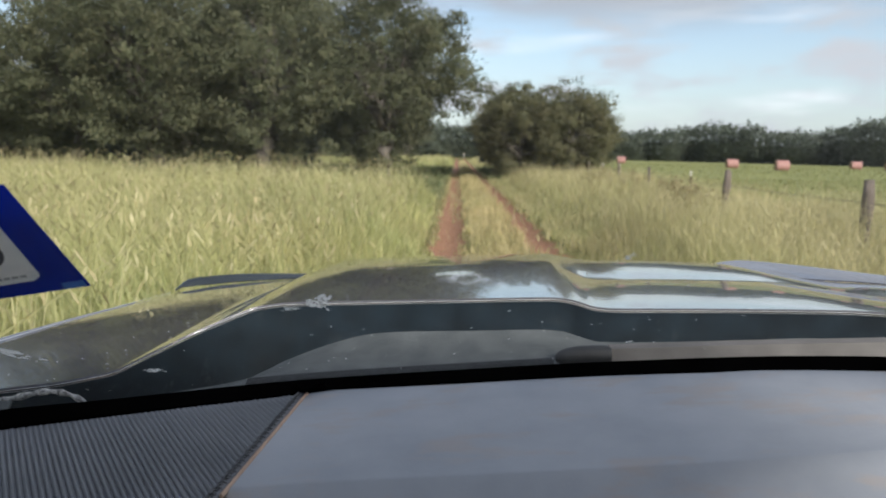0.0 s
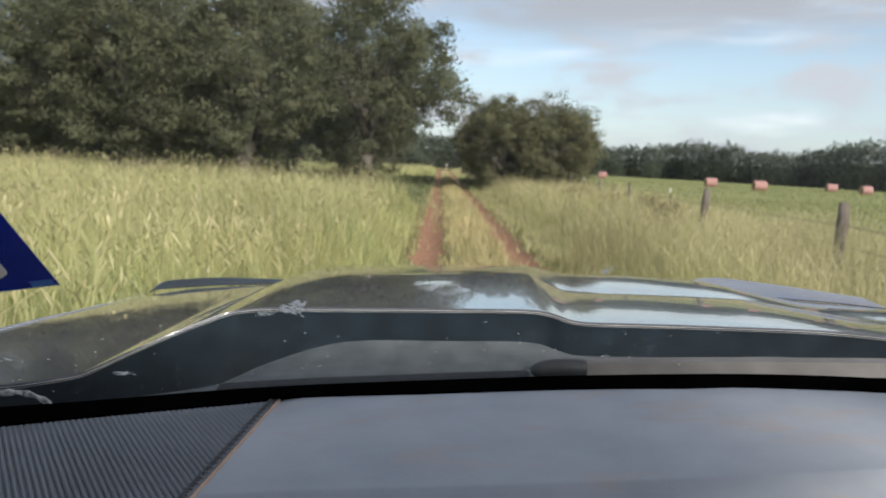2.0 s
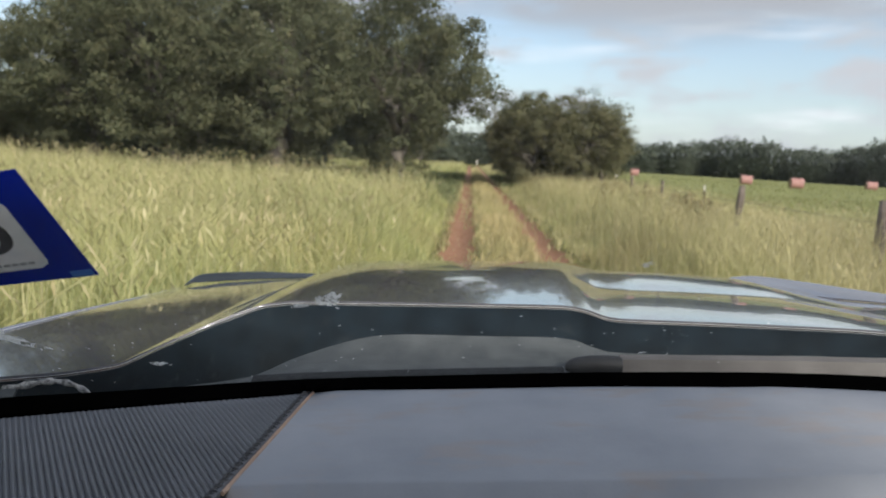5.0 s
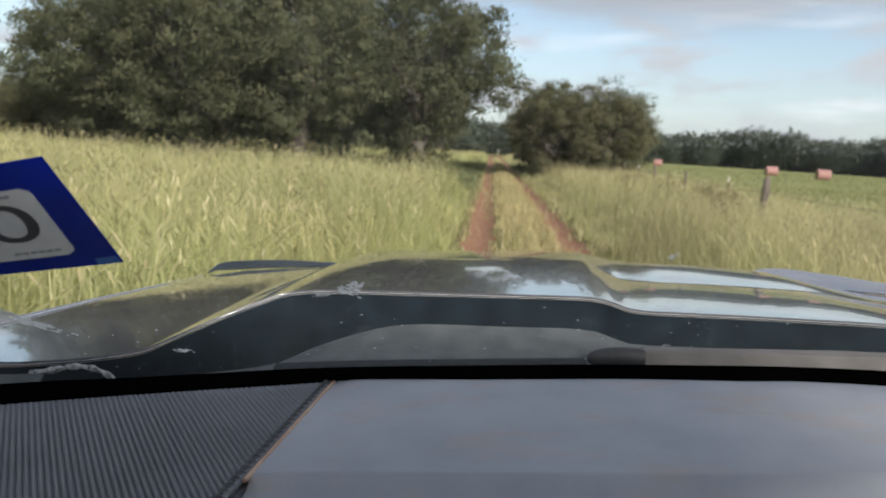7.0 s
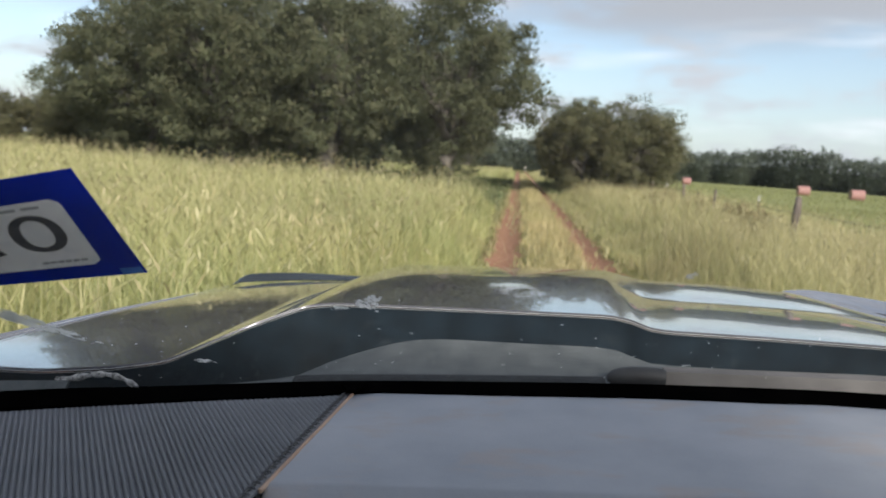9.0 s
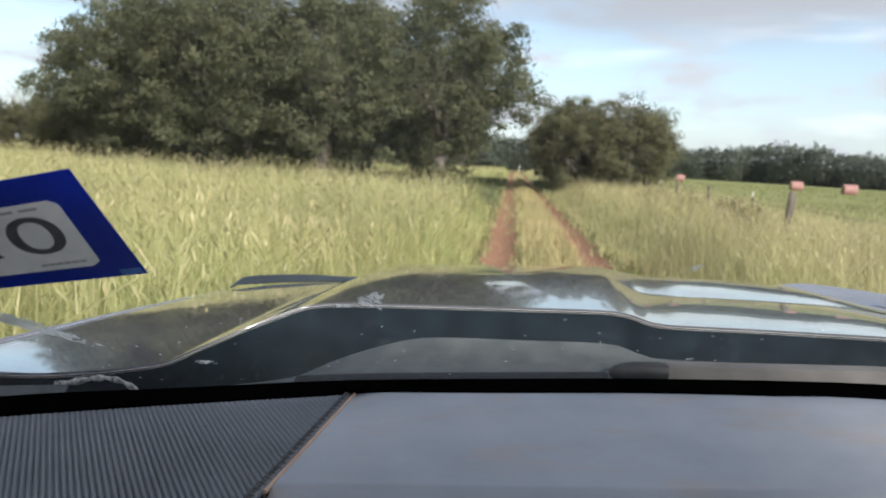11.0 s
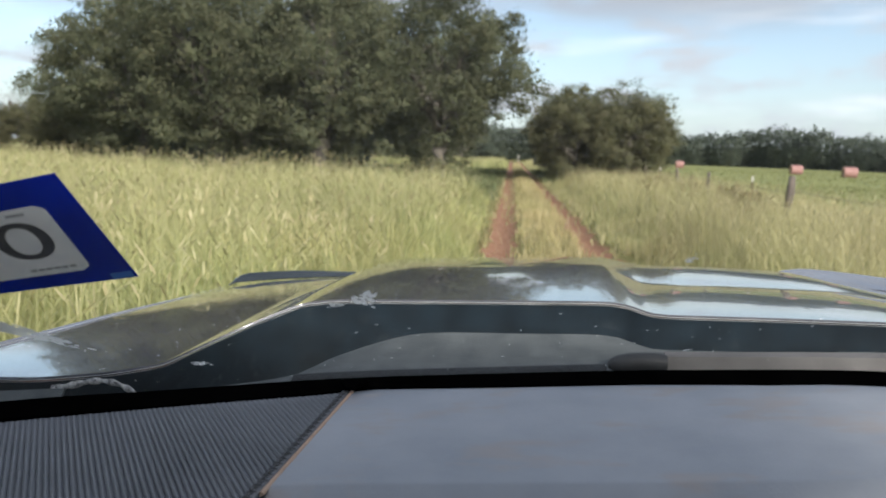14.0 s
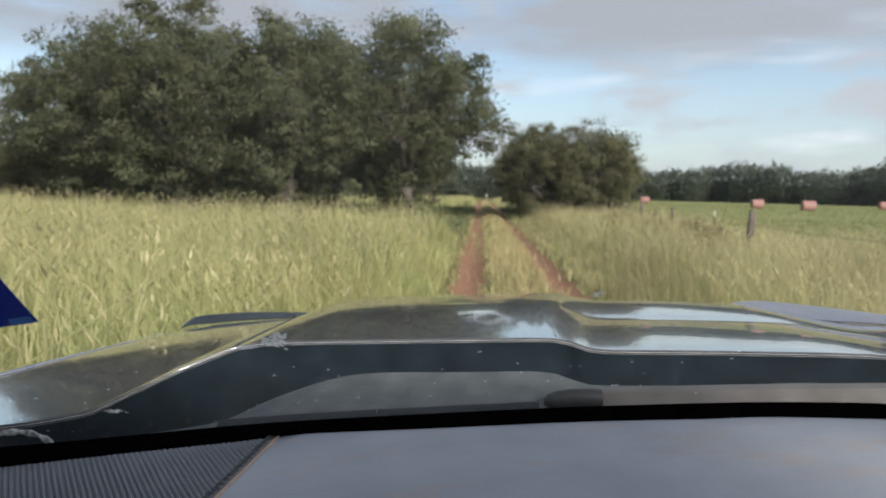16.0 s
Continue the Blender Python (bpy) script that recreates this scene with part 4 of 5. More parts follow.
def build_bonnet():
    c = eased_columns(BONNET, 6)
    rear, front = c[:, :3], c[:, 3:]
    rows = []
    for i in range(4):                       # rolled rear edge
        a = i / 3 * math.pi / 2
        rows.append(rear + np.array([0, -0.0012 * math.sin(a), -0.002 + 0.002 * math.sin(a)]))
    # beyond the ridge the panel waves: two shallow creases across it
    ss = np.linspace(0, 1, 49)
    tilt = np.radians(np.interp(ss, (0, 0.10, 0.20, 0.25, 0.50, 0.54, 0.62, 0.70, 0.90, 1.0), (-0.1, -0.9, -1.6, -1.8, -1.8, 2.6, 2.4, 1.8, 0.7, 0.1)))
    rise = np.concatenate([[0], np.cumsum((tilt[1:] + tilt[:-1]) / 2 * 1.05 / 48)])
    rise -= ss * rise[-1]
    for i in range(1, 49):
        s = i / 48
        p = rear * (1 - s) + front * s + np.array([0, 0, 0.007 * math.sin(math.pi * s)])
        p[:, 2] += 0.0040 * math.sin(math.pi * s) * np.clip((rear[:, 0] + 0.3) / 0.06, 0, 1) * np.clip((0.2 - rear[:, 0]) / 0.04, 0, 1)
        p[:, 2] += rise[i] * np.clip((rear[:, 0] - 0.185) / 0.06, 0, 1)
        rows.append(p)
    for dy, dz in ((0.03, -0.006), (0.07, -0.022), (0.11, -0.055), (0.13, -0.12), (0.135, -0.25)):
        rows.append(front + np.array([0, dy, dz]))
    part("bonnet", thicken(grid_bm([[tuple(p) for p in r] for r in rows]), 0.004), PAINT, truck)
    # panel that stands in for the shaded gap, its darkness in the colour
    lip = [rear + np.array([0, 0.001, -0.004]), rear + np.array([0, 0.006, -0.02]), rear + np.array([0, 0.02, -0.10]), rear + np.array([0, 0.0, -0.2])]
    part("bonnet_gap_panel", thicken(grid_bm([[tuple(p) for p in r] for r in lip]), 0.003), LIP, truck, "slate panel toned dark for the shaded gap under the bonnet's rear edge")
    for dy, dz, r in ((-0.002, -0.001, 0.0005), (-0.002, -0.0035, 0.0003)):
        part("edge_trim", tube_bm([tuple(p) for p in rear + np.array([0, dy, dz])], r, 6), TRIM, truck, "thin pale dusty bonnet edge")
    side = [tuple(rear[0] * (1 - q) + front[0] * q + np.array([-0.003, 0, 0.004 + 0.005 * math.sin(math.pi * q)])) for q in np.linspace(0, 0.97, 24)]
    part("edge_trim", tube_bm(side, 0.0006, 6), TRIM, truck, "thin pale dusty bonnet edge")


build_bonnet()


def build_chaff():
    """Bits of chaff and pale grit that lie on the bonnet."""
    rng = np.random.default_rng(23)
    c = eased_columns(BONNET, 6)
    pieces = []
    for _ in range(60):
        k, q = int(rng.integers(2, len(c) - 12)), rng.uniform(0.03, 0.8) ** 1.4
        if 0.15 < c[k, 0]:
            continue
        p = c[k, :3] * (1 - q) + c[k, 3:] * q
        p[2] += 0.0072 * math.sin(math.pi * q) + 0.0035
        a, size = rng.uniform(0, math.pi), rng.uniform(0.0007, 0.0015)
        e = np.array([math.cos(a), math.sin(a), 0]) * size * rng.uniform(1.0, 3.5)
        g = np.array([-math.sin(a), math.cos(a), 0]) * size * 0.5
        z = np.array([0, 0, 0.0012])
        v = np.array([p - e - z, p - g, p + e - z, p + g, p + z])
        pieces.append((v, np.array([[0, 1, 4], [1, 2, 4], [2, 3, 4], [3, 0, 4]])))
    stuff("chaff", pieces, TRIM, "pale bits of chaff scattered on the dusty bonnet", "chaff")


build_chaff()


def build_fender(side):
    x0, x1 = (-0.772, -1.02) if side < 0 else (1.175, 1.26)
    rows = []
    for y in np.linspace(0.7, 2.45, 22):
        zt = 1.450 - 0.0937 * (y - 0.86) - 0.014 * max(0.0, y - 1.5) if side < 0 else 1.50 - 0.08 * (y - 0.9)
        xi = x0 - 0.036 * (y - 0.86) if side < 0 else x0 - 0.19 * min(1.0, max(0.0, (1.8 - y) / 0.85))
        row = []
        for s, dz in ((0, -0.020), (0.06, -0.006), (0.3, -0.022), (0.65, -0.075), (0.92, -0.18), (1.0, -0.26), (1.0, -0.5)):
            row.append((xi + (x1 - xi) * s, y, zt + dz))
        zt -= 0.12 * max(0.0, y - 1.85)
        row = [(q[0], q[1], q[2] - 0.12 * max(0.0, y - 1.85)) for q in row]
        arch = abs(y - 1.75) < 0.5
        row.append((x1, y, 0.62 + 0.36 * math.sqrt(max(0, 1 - ((y - 1.75) / 0.5) ** 2)) if arch else 0.6))
        rows.append(row)
    part("fender", thicken(grid_bm(rows), 0.006), PAINT, truck)


build_fender(-1)
build_fender(1)


def build_shield():
    """Smoked deflector along the bonnet's front edge, standing up at both ends."""
    left = [(-0.872, 2.27, 1.300, 0.002), (-0.848, 2.28, 1.316, 0.009), (-0.80, 2.28, 1.326, 0.013), (-0.66, 2.28, 1.341, 0.012), (-0.53, 2.28, 1.348, 0.009), (-0.40, 2.27, 1.355, 0.005)]
    right = [(0.846, 2.22, 1.427, 0.002), (0.868, 2.215, 1.432, 0.010), (0.922, 2.20, 1.436, 0.022), (0.991, 2.13, 1.440, 0.024), (1.11, 2.02, 1.443, 0.018), (1.215, 1.92, 1.444, 0.014)]
    for pts, reach, rise in ((left, 0.004, 1.1), (right, 0.17, 0.4)):
        c = smooth_columns(pts, 5)
        rows = [[(p[0], p[1] - reach * min(1, p[3] / 0.024) * (1 - s) + 0.012 * s + 0.006 * s * s, p[2] - p[3] * rise + 2 * p[3] * rise * s - 0.004 * s * s) for p in c] for s in (0, 0.3, 0.6, 0.85, 1.0)]
        if pts is left:
            part("bonnet_deflector", thicken(grid_bm(rows), 0.004), SHIELD, truck, "smoked curved deflector strip")
        else:
            part("wing_ridge", thicken(grid_bm(rows), 0.004), PAINT, truck, "glossy raised ridge at the bonnet's corner")


build_shield()

HUMP = [(-0.62, 0.80, 1.40), (-0.445, 0.86, 1.428), (-0.273, 0.93, 1.443), (-0.218, 0.96, 1.464), (-0.142, 0.98, 1.489), (-0.08, 0.99, 1.499), (0.04, 0.99, 1.504), (0.155, 0.99, 1.508), (0.192, 0.98, 1.502), (0.221, 0.97, 1.497), (0.385, 0.96, 1.504), (0.55, 0.93, 1.518), (0.9, 0.85, 1.51)]
FRIT_TOP = [(-0.80, 0.62, 1.445), (-0.54, 0.72, 1.464), (-0.371, 0.77, 1.471), (-0.183, 0.81, 1.483), (0.015, 0.82, 1.498), (0.207, 0.82, 1.513), (0.417, 0.79, 1.533), (0.60, 0.74, 1.545), (0.9, 0.64, 1.55)]
FRIT_LOW = [(-0.80, 0.60, 1.440), (-0.526, 0.70, 1.453), (-0.419, 0.735, 1.458), (-0.301, 0.76, 1.467), (-0.179, 0.79, 1.474), (-0.141, 0.80, 1.478), (0.015, 0.80, 1.490), (0.203, 0.80, 1.5045), (0.409, 0.77, 1.5235), (0.60, 0.72, 1.537), (0.9, 0.62, 1.545)]


def along(points, n):
    """n points at even x along a smooth curve through the given ones."""
    c = smooth_columns(points, 8)
    xs = np.linspace(c[0, 0], c[-1, 0], n)
    return np.stack([xs, np.interp(xs, c[:, 0], c[:, 1]), np.interp(xs, c[:, 0], c[:, 2])], -1)


def build_cowl():
    a, b = along(HUMP, 70), along(FRIT_TOP, 70)
    rows = [a + np.array([0, 0.01, -0.05]), a + np.array([0, 0.004, -0.006]), a]
    for s in (0.1, 0.3, 0.5, 0.7, 0.85):
        p = a * (1 - s) + (b + np.array([0, 0.03, -0.02])) * s
        p[:, 0] = a[:, 0] * (1 - s) + b[:, 0] * s
        p[:, 2] -= 0.012 * math.sin(math.pi * s)
        rows.append(p)
    rows.append(b + np.array([0, 0.03, -0.024]))
    part("cowl_panel", thicken(grid_bm([[tuple(q) for q in r] for r in rows]), 0.004), COWL, truck, "dusty grey plastic cowl below the windscreen")
    c = along(FRIT_TOP, 70)
    c = c[(c[:, 0] > -0.25) & (c[:, 0] < 0.16)]
    seal = [[tuple(q + np.array([0, dy, dz])) for q in c] for dy, dz in ((0.002, -0.004), (0.004, -0.001), (0.015, 0.003), (0.024, 0.001), (0.03, -0.02))]
    part("windscreen_seal", thicken(grid_bm(seal), 0.002), SEAL, truck, "dark pebbled rubber seal under the glass")
    # black floor added so that the gap around the cowl stays dark
    well = box_bm(-0.8, 1.0, 0.70, 1.10, 1.22, 1.30)
    part("cowl_well", well, RUBBER, truck)
    # glass border and windscreen
    lo, hi = along(FRIT_LOW, 60), along(FRIT_TOP, 60)
    lo[:, 0] = hi[:, 0]
    part("windscreen_border", thicken(grid_bm([[tuple(q) for q in lo + np.array([0, 0, -0.03])], [tuple(q) for q in lo], [tuple(q) for q in (lo + hi) / 2], [tuple(q) for q in hi]]), 0.004), BORDER, truck, "black printed border of the windscreen")
    rows = []
    for s in np.linspace(0, 1, 12):
        rows.append([tuple(q) for q in hi + np.array([0, -0.92 * s, 0.57 * s])])
    glass = part("windscreen", grid_bm(rows), GLASS, truck, "clear windscreen with dried insect splashes")
    glass.visible_shadow = False


build_cowl()


def build_wipers():
    w = part("wiper", thicken(grid_bm([[(0.222, 0.900, 1.4885), (0.40, 0.893, 1.4995), (0.60, 0.86, 1.516), (0.85, 0.77, 1.53)], [(0.222, 0.905, 1.505), (0.40, 0.90, 1.516), (0.60, 0.868, 1.533), (0.85, 0.78, 1.546)], [(0.222, 0.925, 1.506), (0.40, 0.92, 1.517), (0.60, 0.888, 1.534), (0.85, 0.80, 1.547)]]), 0.004), DUSTY, truck, "dust-covered wiper blade")
    bm = tube_bm([(0.150, 0.909, 1.4895), (0.156, 0.909, 1.4905), (0.166, 0.909, 1.4925), (0.180, 0.908, 1.4945), (0.200, 0.908, 1.4960), (0.214, 0.907, 1.4965), (0.222, 0.907, 1.4965)], [0.004, 0.0085, 0.0110, 0.0122, 0.0125, 0.0122, 0.0105], 14)
    part("wiper_end", bm, CAP, w, "black rubber wiper end cap")
    p = smooth_columns([(-0.545, 0.83, 1.442), (-0.538, 0.83, 1.443), (-0.51, 0.83, 1.451), (-0.48, 0.83, 1.4565), (-0.454, 0.83, 1.452), (-0.428, 0.82, 1.444)], 4)
    part("wiper_arm", tube_bm([tuple(q) for q in p], [0.0048 + 0.0012 * math.sin(i * 1.9) - 0.0001 * i for i in range(len(p))], 8), PEEL, truck, "wiper arm with flaking pale finish")
    part("wiper_strip", thicken(grid_bm([[(-0.72, 0.755, 1.422), (-0.60, 0.80, 1.433), (-0.525, 0.815, 1.437)], [(-0.72, 0.765, 1.433), (-0.60, 0.81, 1.443), (-0.525, 0.825, 1.446)]]), 0.004), COWL, truck, "dusty wiper strip")


build_wipers()


DASH_BACK = along(FRIT_LOW, 60)


def dash_z(x, y):
    return float(np.interp(x, DASH_BACK[:, 0], DASH_BACK[:, 2])) + 0.001 - 0.020 * (0.8 - y)


SEAM_X = lambda y: -0.156 - 0.105 * (0.79 - y)


def build_dash():
    dash = new("dashboard", None)
    dash.parent = truck
    dash["label"] = "grey soft-touch dashboard with a ribbed corner panel"
    ys = [0.775, 0.74, 0.70, 0.66, 0.62, 0.59, 0.572, 0.563, 0.556, 0.545, 0.50, 0.45, 0.40]
    back = along(FRIT_LOW, 60)
    n = 46
    rows = []
    top = []
    us = np.linspace(0, 1, n)
    for j, y in enumerate([0.0] + ys):
        row = []
        for u in us:
            xb = SEAM_X(0.79) + 0.002 + u * (1.0 - SEAM_X(0.79))
            yb = float(np.interp(xb, back[:, 0], back[:, 1]))
            yy = yb if j == 0 else min(y, yb - 0.006 * j) if y > 0.7 else y
            x = xb + (SEAM_X(yy) - SEAM_X(0.79)) * (1 - u)
            z = dash_z(x, yy)
            if j == 0:
                z -= 0.004
            if yy < 0.556:
                z -= 0.006 + 0.35 * (0.556 - yy)
            row.append((x, yy, z))
        rows.append(row)
    part("dash_pad", grid_bm(rows), DASH, dash)
    # ribbed panel: ribs run forward and to the side
    way = Vector((-0.545, 0.8385))
    across = Vector((0.8385, 0.545))
    pitch = 0.0053
    cols = []
    b0 = -0.46
    k = 0
    while b0 + k * pitch / 6 < 0.45:
        b = b0 + k * pitch / 6
        k += 1
        ph = (k % 6) / 6 * 2 * math.pi
        wave = 0.0031 * (0.5 + 0.5 * math.cos(ph)) ** 0.7 - 0.0015
        a0, a1 = None, None
        for a in np.linspace(0.2, 1.3, 441):
            x, y = way.x * a + across.x * b, way.y * a + across.y * b
            inside = y < float(np.interp(x, back[:, 0], back[:, 1])) - 0.002 and x < SEAM_X(y) - 0.008 and y > 0.38 and x > -0.75
            if inside:
                a0 = a if a0 is None else a0
                a1 = a
        if a0 is None or a1 - a0 < 0.004:
            continue
        col = []
        for a in np.linspace(a0, a1, 12):
            x, y = way.x * a + across.x * b, way.y * a + across.y * b
            col.append((x, y, panel_z(x, y) + wave * min(1.0, 0.25 + (a1 - a) / 0.03)))
        cols.append(col)
    part("ribbed_panel", grid_bm(cols), RIBBED, dash, "finely ribbed grey corner panel")
    base = [[(x, y, panel_z(x, y) - 0.016) for x in np.linspace(-0.78, SEAM_X(y), 12)] for y in np.linspace(0.36, 0.80, 12)]
    base = [[(x, min(y, float(np.interp(x, back[:, 0], back[:, 1]))), z) for x, y, z in r] for r in base]
    part("panel_base", thicken(grid_bm(base), 0.01), RIBBED, dash)
    notch = bmesh.new()
    zn = dash_z(SEAM_X(0.785), 0.785) + 0.0045
    notch.faces.new([notch.verts.new((SEAM_X(0.785) + dx, y, zn)) for dx, y in ((-0.016, 0.797), (0.018, 0.802), (0.008, 0.790), (0.001, 0.775), (-0.004, 0.775), (-0.010, 0.787))])
    part("seam_notch", thicken(notch, 0.004), BORDER, dash, "black notch where the seam meets the glass")
    # edging between the two panels: raised bead, stitches and piping
    bead = [(SEAM_X(y) - 0.0045, y, panel_z(SEAM_X(y), y) + 0.001) for y in np.linspace(0.40, 0.785, 30)]
    part("edge_bead", tube_bm(bead, 0.0034, 8), RIBBED, dash)
    pipe = [(SEAM_X(y) + 0.001, y, dash_z(SEAM_X(y), y) - 0.0002) for y in np.linspace(0.545, 0.785, 30)]
    part("piping", tube_bm(pipe, 0.0021, 8), PIPING, dash, "tan-orange piping along the seam")
    bm = tube_bm([(-0.0035, -0.0015, 0.0), (0, 0, 0.0022), (0.0035, 0.0015, 0.0)], 0.0011, 5)
    me = bpy.data.meshes.new("stitch")
    bm.to_mesh(me)
    bm.free()
    me.materials.append(STITCH)
    for i in range(64):
        y = 0.45 + i * 0.0052
        o = new("stitch", me)
        o.parent = dash
        o.matrix_basis = pose(SEAM_X(y) - 0.0065, y, panel_z(SEAM_X(y), y) + 0.0038, 0, 0, 28 if i % 2 else -12)


def panel_z(x, y):
    return dash_z(x, y) - 0.0025


build_dash()


def build_cab():
    """The plain unseen shell that closes the cab and shades the dash, and the rest of the body."""
    part("roof", box_bm(-0.80, 0.98, -1.55, -0.12, 2.08, 2.14, 0.03), PAINT, truck)
    part("headliner", box_bm(-0.78, 0.96, -1.53, -0.13, 2.055, 2.078), LINER, truck)
    for x in (-0.83, 0.96):
        part("door", box_bm(x, x + 0.06, -1.55, 0.62, 0.55, 1.40, 0.02), PAINT, truck)
        part("roof_pillar", tube_bm([(x + 0.03, 0.62, 1.42), (x + 0.03, -0.14, 2.1)], 0.04, 8), LINER, truck)
        part("rear_pillar", box_bm(x, x + 0.06, -1.55, -1.40, 1.40, 2.08, 0.015), PAINT, truck)
    part("cab_rear_wall", box_bm(-0.80, 0.98, -1.60, -1.555, 0.6, 2.07, 0.01), LINER, truck)
    part("cab_floor", box_bm(-0.76, 0.95, -1.54, 0.60, 0.55, 0.60), LINER, truck)
    part("bulkhead", box_bm(-0.76, 0.95, 0.61, 0.66, 0.55, 1.36), LINER, truck)
    part("nose", box_bm(-0.78, 0.98, 2.34, 2.46, 0.62, 1.18, 0.04), RUBBER, truck)
    bed = part("load_bed", box_bm(-0.80, 0.99, -3.66, -1.62, 0.75, 0.80), RUBBER, truck, "black ribbed load bed floor")
    for x in (-0.86, 0.99):
        part("bed_side", box_bm(x, x + 0.06, -3.70, -1.62, 0.62, 1.30, 0.02), PAINT, bed)
    part("bed_front", box_bm(-0.80, 0.99, -1.68, -1.62, 0.75, 1.28, 0.01), PAINT, bed)
    part("tailgate", box_bm(-0.80, 0.99, -3.71, -3.66, 0.70, 1.28, 0.015), PAINT, bed)
    for x in (-0.86, 1.04):
        for y in (1.75, -2.6):
            rows = []
            for dx, r in ((-0.13, 0.33), (-0.12, 0.39), (-0.06, 0.41), (0.06, 0.41), (0.12, 0.39), (0.13, 0.33)):
                rows.append([(x + dx, y + r * math.cos(2 * math.pi * (i % 32) / 32), 0.36 + r * math.sin(2 * math.pi * (i % 32) / 32)) for i in range(33)])
            bm = grid_bm(rows)
            bmesh.ops.remove_doubles(bm, verts=bm.verts, dist=0.0005)
            wheel = part("wheel", bm, RUBBER, truck, "black tyre")
            bm = bmesh.new()
            bmesh.ops.create_cone(bm, cap_ends=True, segments=28, radius1=0.33, radius2=0.33, depth=0.18)
            bmesh.ops.rotate(bm, matrix=Matrix.Rotation(math.pi / 2, 3, "Y"), verts=bm.verts)
            bmesh.ops.translate(bm, vec=(x, y, 0.36), verts=bm.verts)
            part("rim", bm, STEEL, wheel, "metal rim")


build_cab()


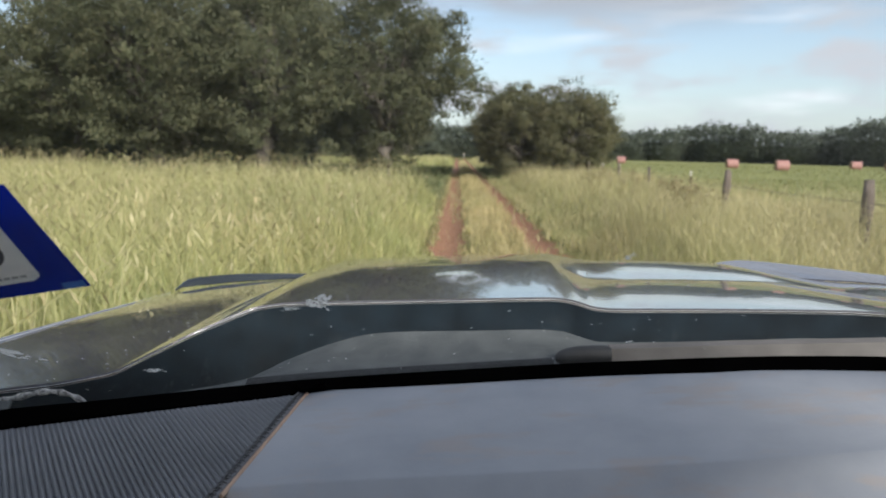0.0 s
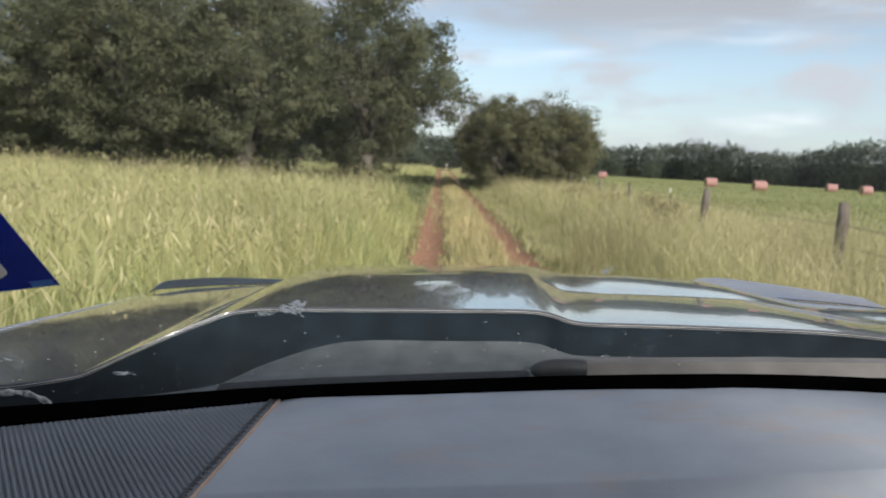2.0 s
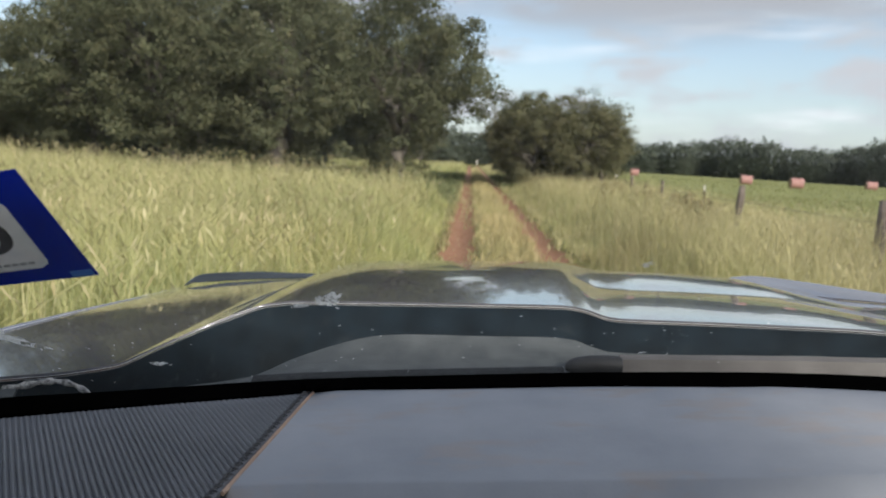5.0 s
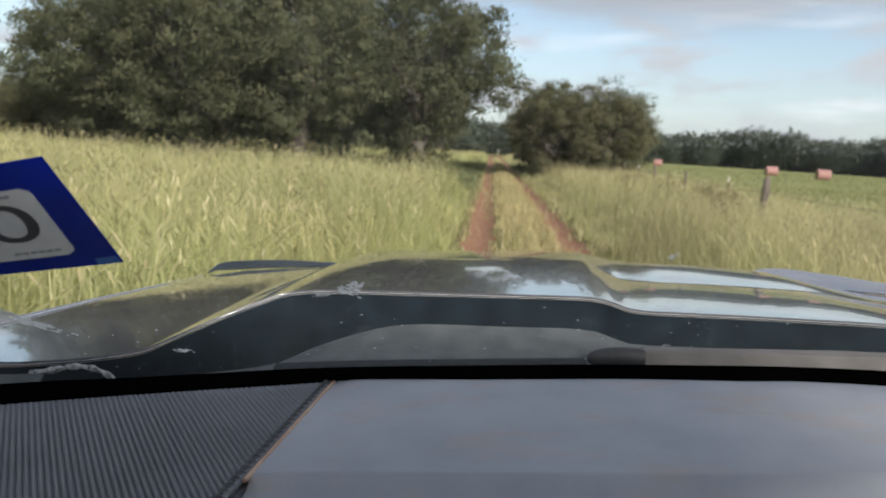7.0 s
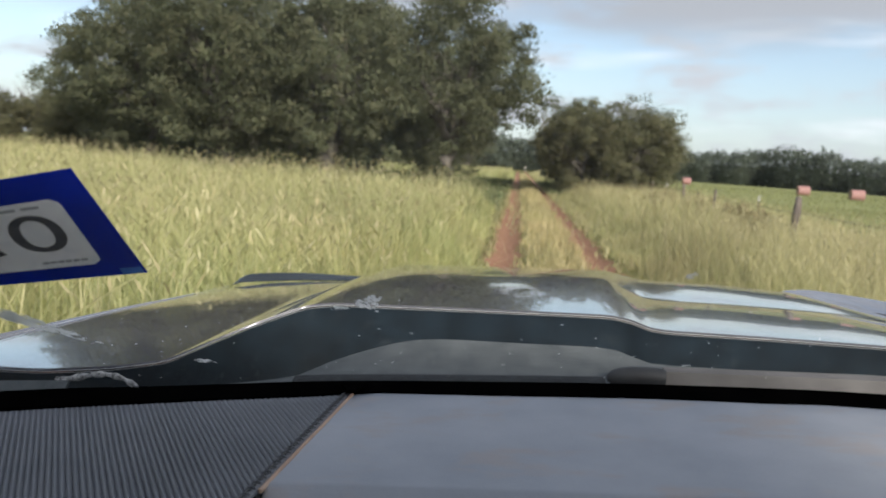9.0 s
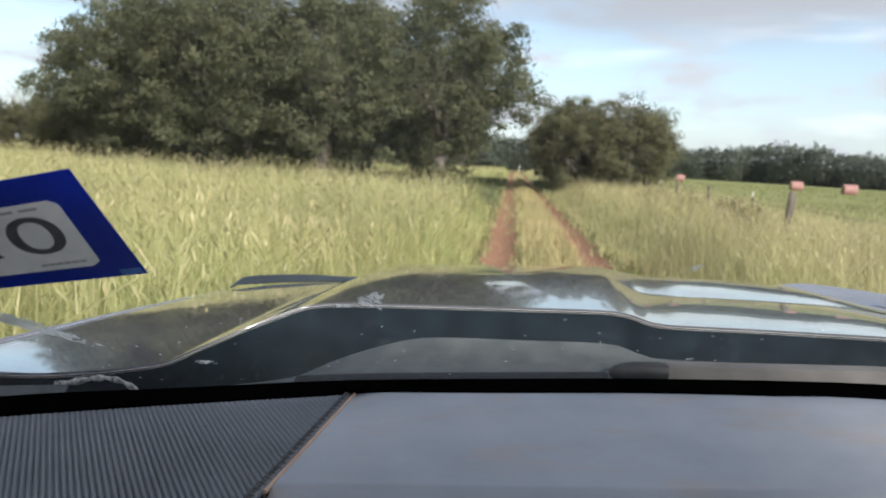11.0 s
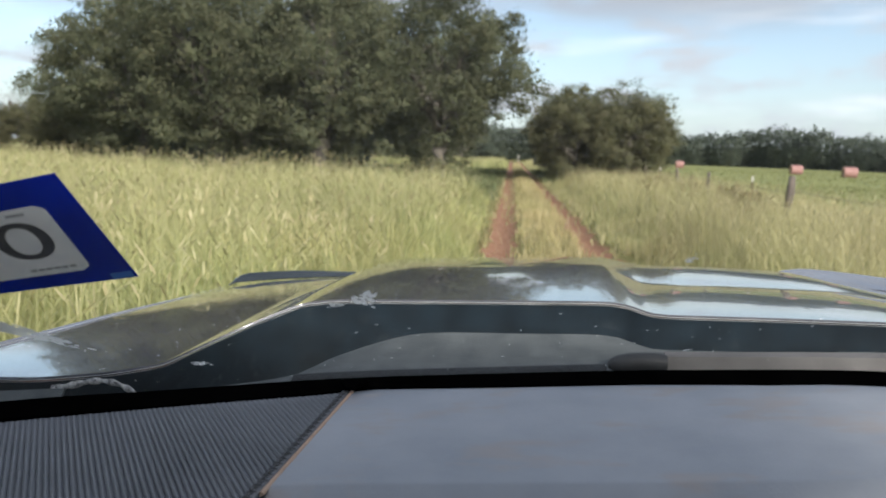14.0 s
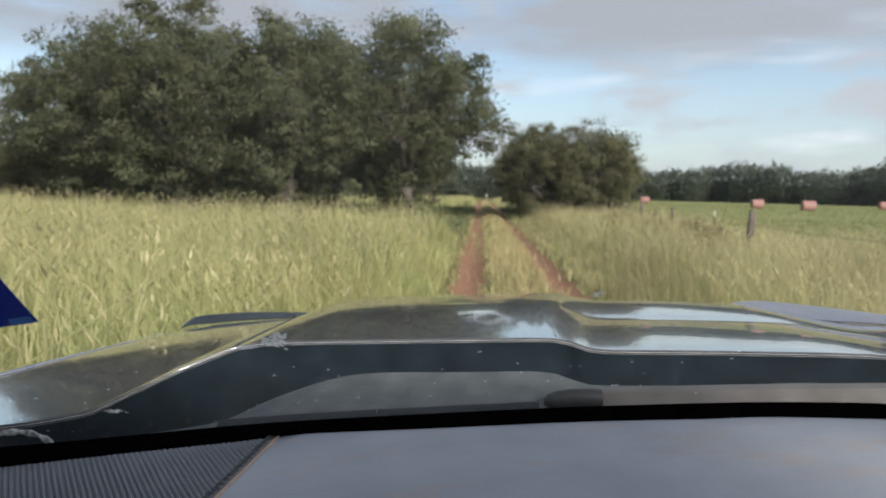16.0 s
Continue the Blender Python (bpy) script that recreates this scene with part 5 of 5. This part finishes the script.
# ---- windscreen sticker and splashes ----
def build_sticker():
    """Blue-bordered sticker on the glass, seen from behind, so that its figures read mirrored."""
    tr, br = Vector((-0.338, 0.530, 1.7265)), Vector((-0.302, 0.586, 1.638))
    tl, bl = Vector((-0.437, 0.512, 1.7025)), Vector((-0.432, 0.583, 1.6165))
    tl, bl = tr + (tl - tr) * 1.8, br + (bl - br) * 1.8
    normal = (tr - br).cross(tl - br).normalized()
    if normal.y > 0:
        normal = -normal

    def at(u, v, lift):
        return tr.lerp(tl, u).lerp(br.lerp(bl, u), v) + normal * lift

    def sheet(u0, u1, v0, v1, lift):
        return thicken(grid_bm([[at(u0 + (u1 - u0) * i / 6, v0 + (v1 - v0) * j / 6, lift) for i in range(7)] for j in range(7)]), 0.0004)

    def rounded(u0, u1, v0, v1, ru, rv, lift):
        rows = []
        for i in range(21):
            v = v0 + (v1 - v0) * i / 20
            edge = max(0.0, 1 - min(v - v0, v1 - v) / rv)
            inset = ru * (1 - math.sqrt(1 - edge * edge))
            rows.append([at(u0 + inset + (u1 - u0 - 2 * inset) * j / 8, v, lift) for j in range(9)])
        return thicken(grid_bm(rows), 0.0004)

    sticker = new("registration_sticker", None)
    tagged(sticker, "blue-bordered white sticker stuck inside the windscreen corner", "sticker")
    part("blue_border", sheet(0, 1, 0, 1, 0.0), STICKER_BLUE, sticker)
    white = part("white_panel", rounded(0.133, 0.90, 0.22, 0.86, 0.035, 0.07, 0.001), STICKER_WHITE, sticker)
    part("corner_mark", sheet(0.01, 0.09, 0.93, 0.99, 0.001), STICKER_LIGHT, sticker, "small light blue corner bar")
    curve = bpy.data.curves.new("figures", "FONT")
    curve.body = "07"
    tmp = bpy.data.objects.new("figures_text", curve)
    scene.collection.objects.link(tmp)
    bpy.context.view_layer.update()
    me = bpy.data.meshes.new_from_object(tmp)
    bpy.data.objects.remove(tmp)
    co = np.array([v.co[:] for v in me.vertices])
    lo, hi = co.min(0), co.max(0)
    for v in me.vertices:
        s, t = (v.co.x - lo[0]) / (hi[0] - lo[0]), (v.co.y - lo[1]) / (hi[1] - lo[1])
        v.co = at(0.19 + 0.46 * s, 0.69 - 0.36 * t, 0.0018)
    me.materials.clear()
    me.materials.append(STICKER_INK)
    ob = new("figures", me)
    ob.parent = white
    ob["label"] = "dark grey figures 07 read from outside"
    for v, a, b in ((0.80, 0.18, 0.36), (0.27, 0.22, 0.8)):
        for i in range(6):
            u0 = a + (b - a) * i / 6
            part("print_bar", sheet(u0, u0 + (b - a) / 8, v - 0.011, v + 0.011, 0.0016), STICKER_FAINT, white)


build_sticker()


def glass_point(x, s):
    """A point on the inner face of the windscreen: s from its lower edge to its top."""
    hi = along(FRIT_TOP, 60)
    return Vector((x, float(np.interp(x, hi[:, 0], hi[:, 1])) - 0.92 * s, float(np.interp(x, hi[:, 0], hi[:, 2])) + 0.57 * s))


def build_splashes():
    rng = np.random.default_rng(12)
    spots = [(-0.104, 0.246, 0.012, 0.007, 60), (-0.113, 0.236, 0.013, 0.006, 120), (-0.134, 0.229, 0.008, 0.004, 15), (-0.300, 0.088, 0.010, 0.006, 5), (0.148, 0.298, 0.0075, 0.0028, 66), (-0.402, 0.21, 0.042, 0.014, 112), (-0.388, 0.185, 0.036, 0.010, 118), (-0.412, 0.225, 0.024, 0.012, 105), (0.205, 0.075, 0.005, 0.002, 30)]
    for i in range(60):
        spots.append((rng.uniform(-0.42, 0.3), rng.uniform(0.02, 0.2), rng.uniform(0.0006, 0.0018), rng.uniform(0.0005, 0.0012), rng.uniform(0, 180)))
    for x, s, a, b, turn in spots:
        c = glass_point(x, s)
        ux, uy = Vector((1, 0, 0.05)).normalized(), Vector((0, -0.85, 0.527)).normalized()
        t = radians(turn)
        e, g = ux * math.cos(t) + uy * math.sin(t), -ux * math.sin(t) + uy * math.cos(t)
        bm = bmesh.new()
        dabs = 1 if a < 0.003 else 40
        for d in range(dabs):
            along_e, along_g = (rng.normal(0, 0.45) * a, rng.normal(0, 0.55) * b) if dabs > 1 else (0, 0)
            ra, rb = (a * rng.uniform(0.05, 0.24), b * rng.uniform(0.08, 0.34)) if dabs > 1 else (a, b)
            k = [bm.verts.new(c + e * (along_e + ra * math.cos(q * 0.785) * rng.uniform(0.7, 1.3)) + g * (along_g + rb * math.sin(q * 0.785) * rng.uniform(0.7, 1.3))) for q in range(8)]
            bm.faces.new(k)
        tagged(part("dried_splash", bm, DROPPING, None, "", False), "dried whitish insect splash on the windscreen", "splash", "splashes on the windscreen")


build_splashes()
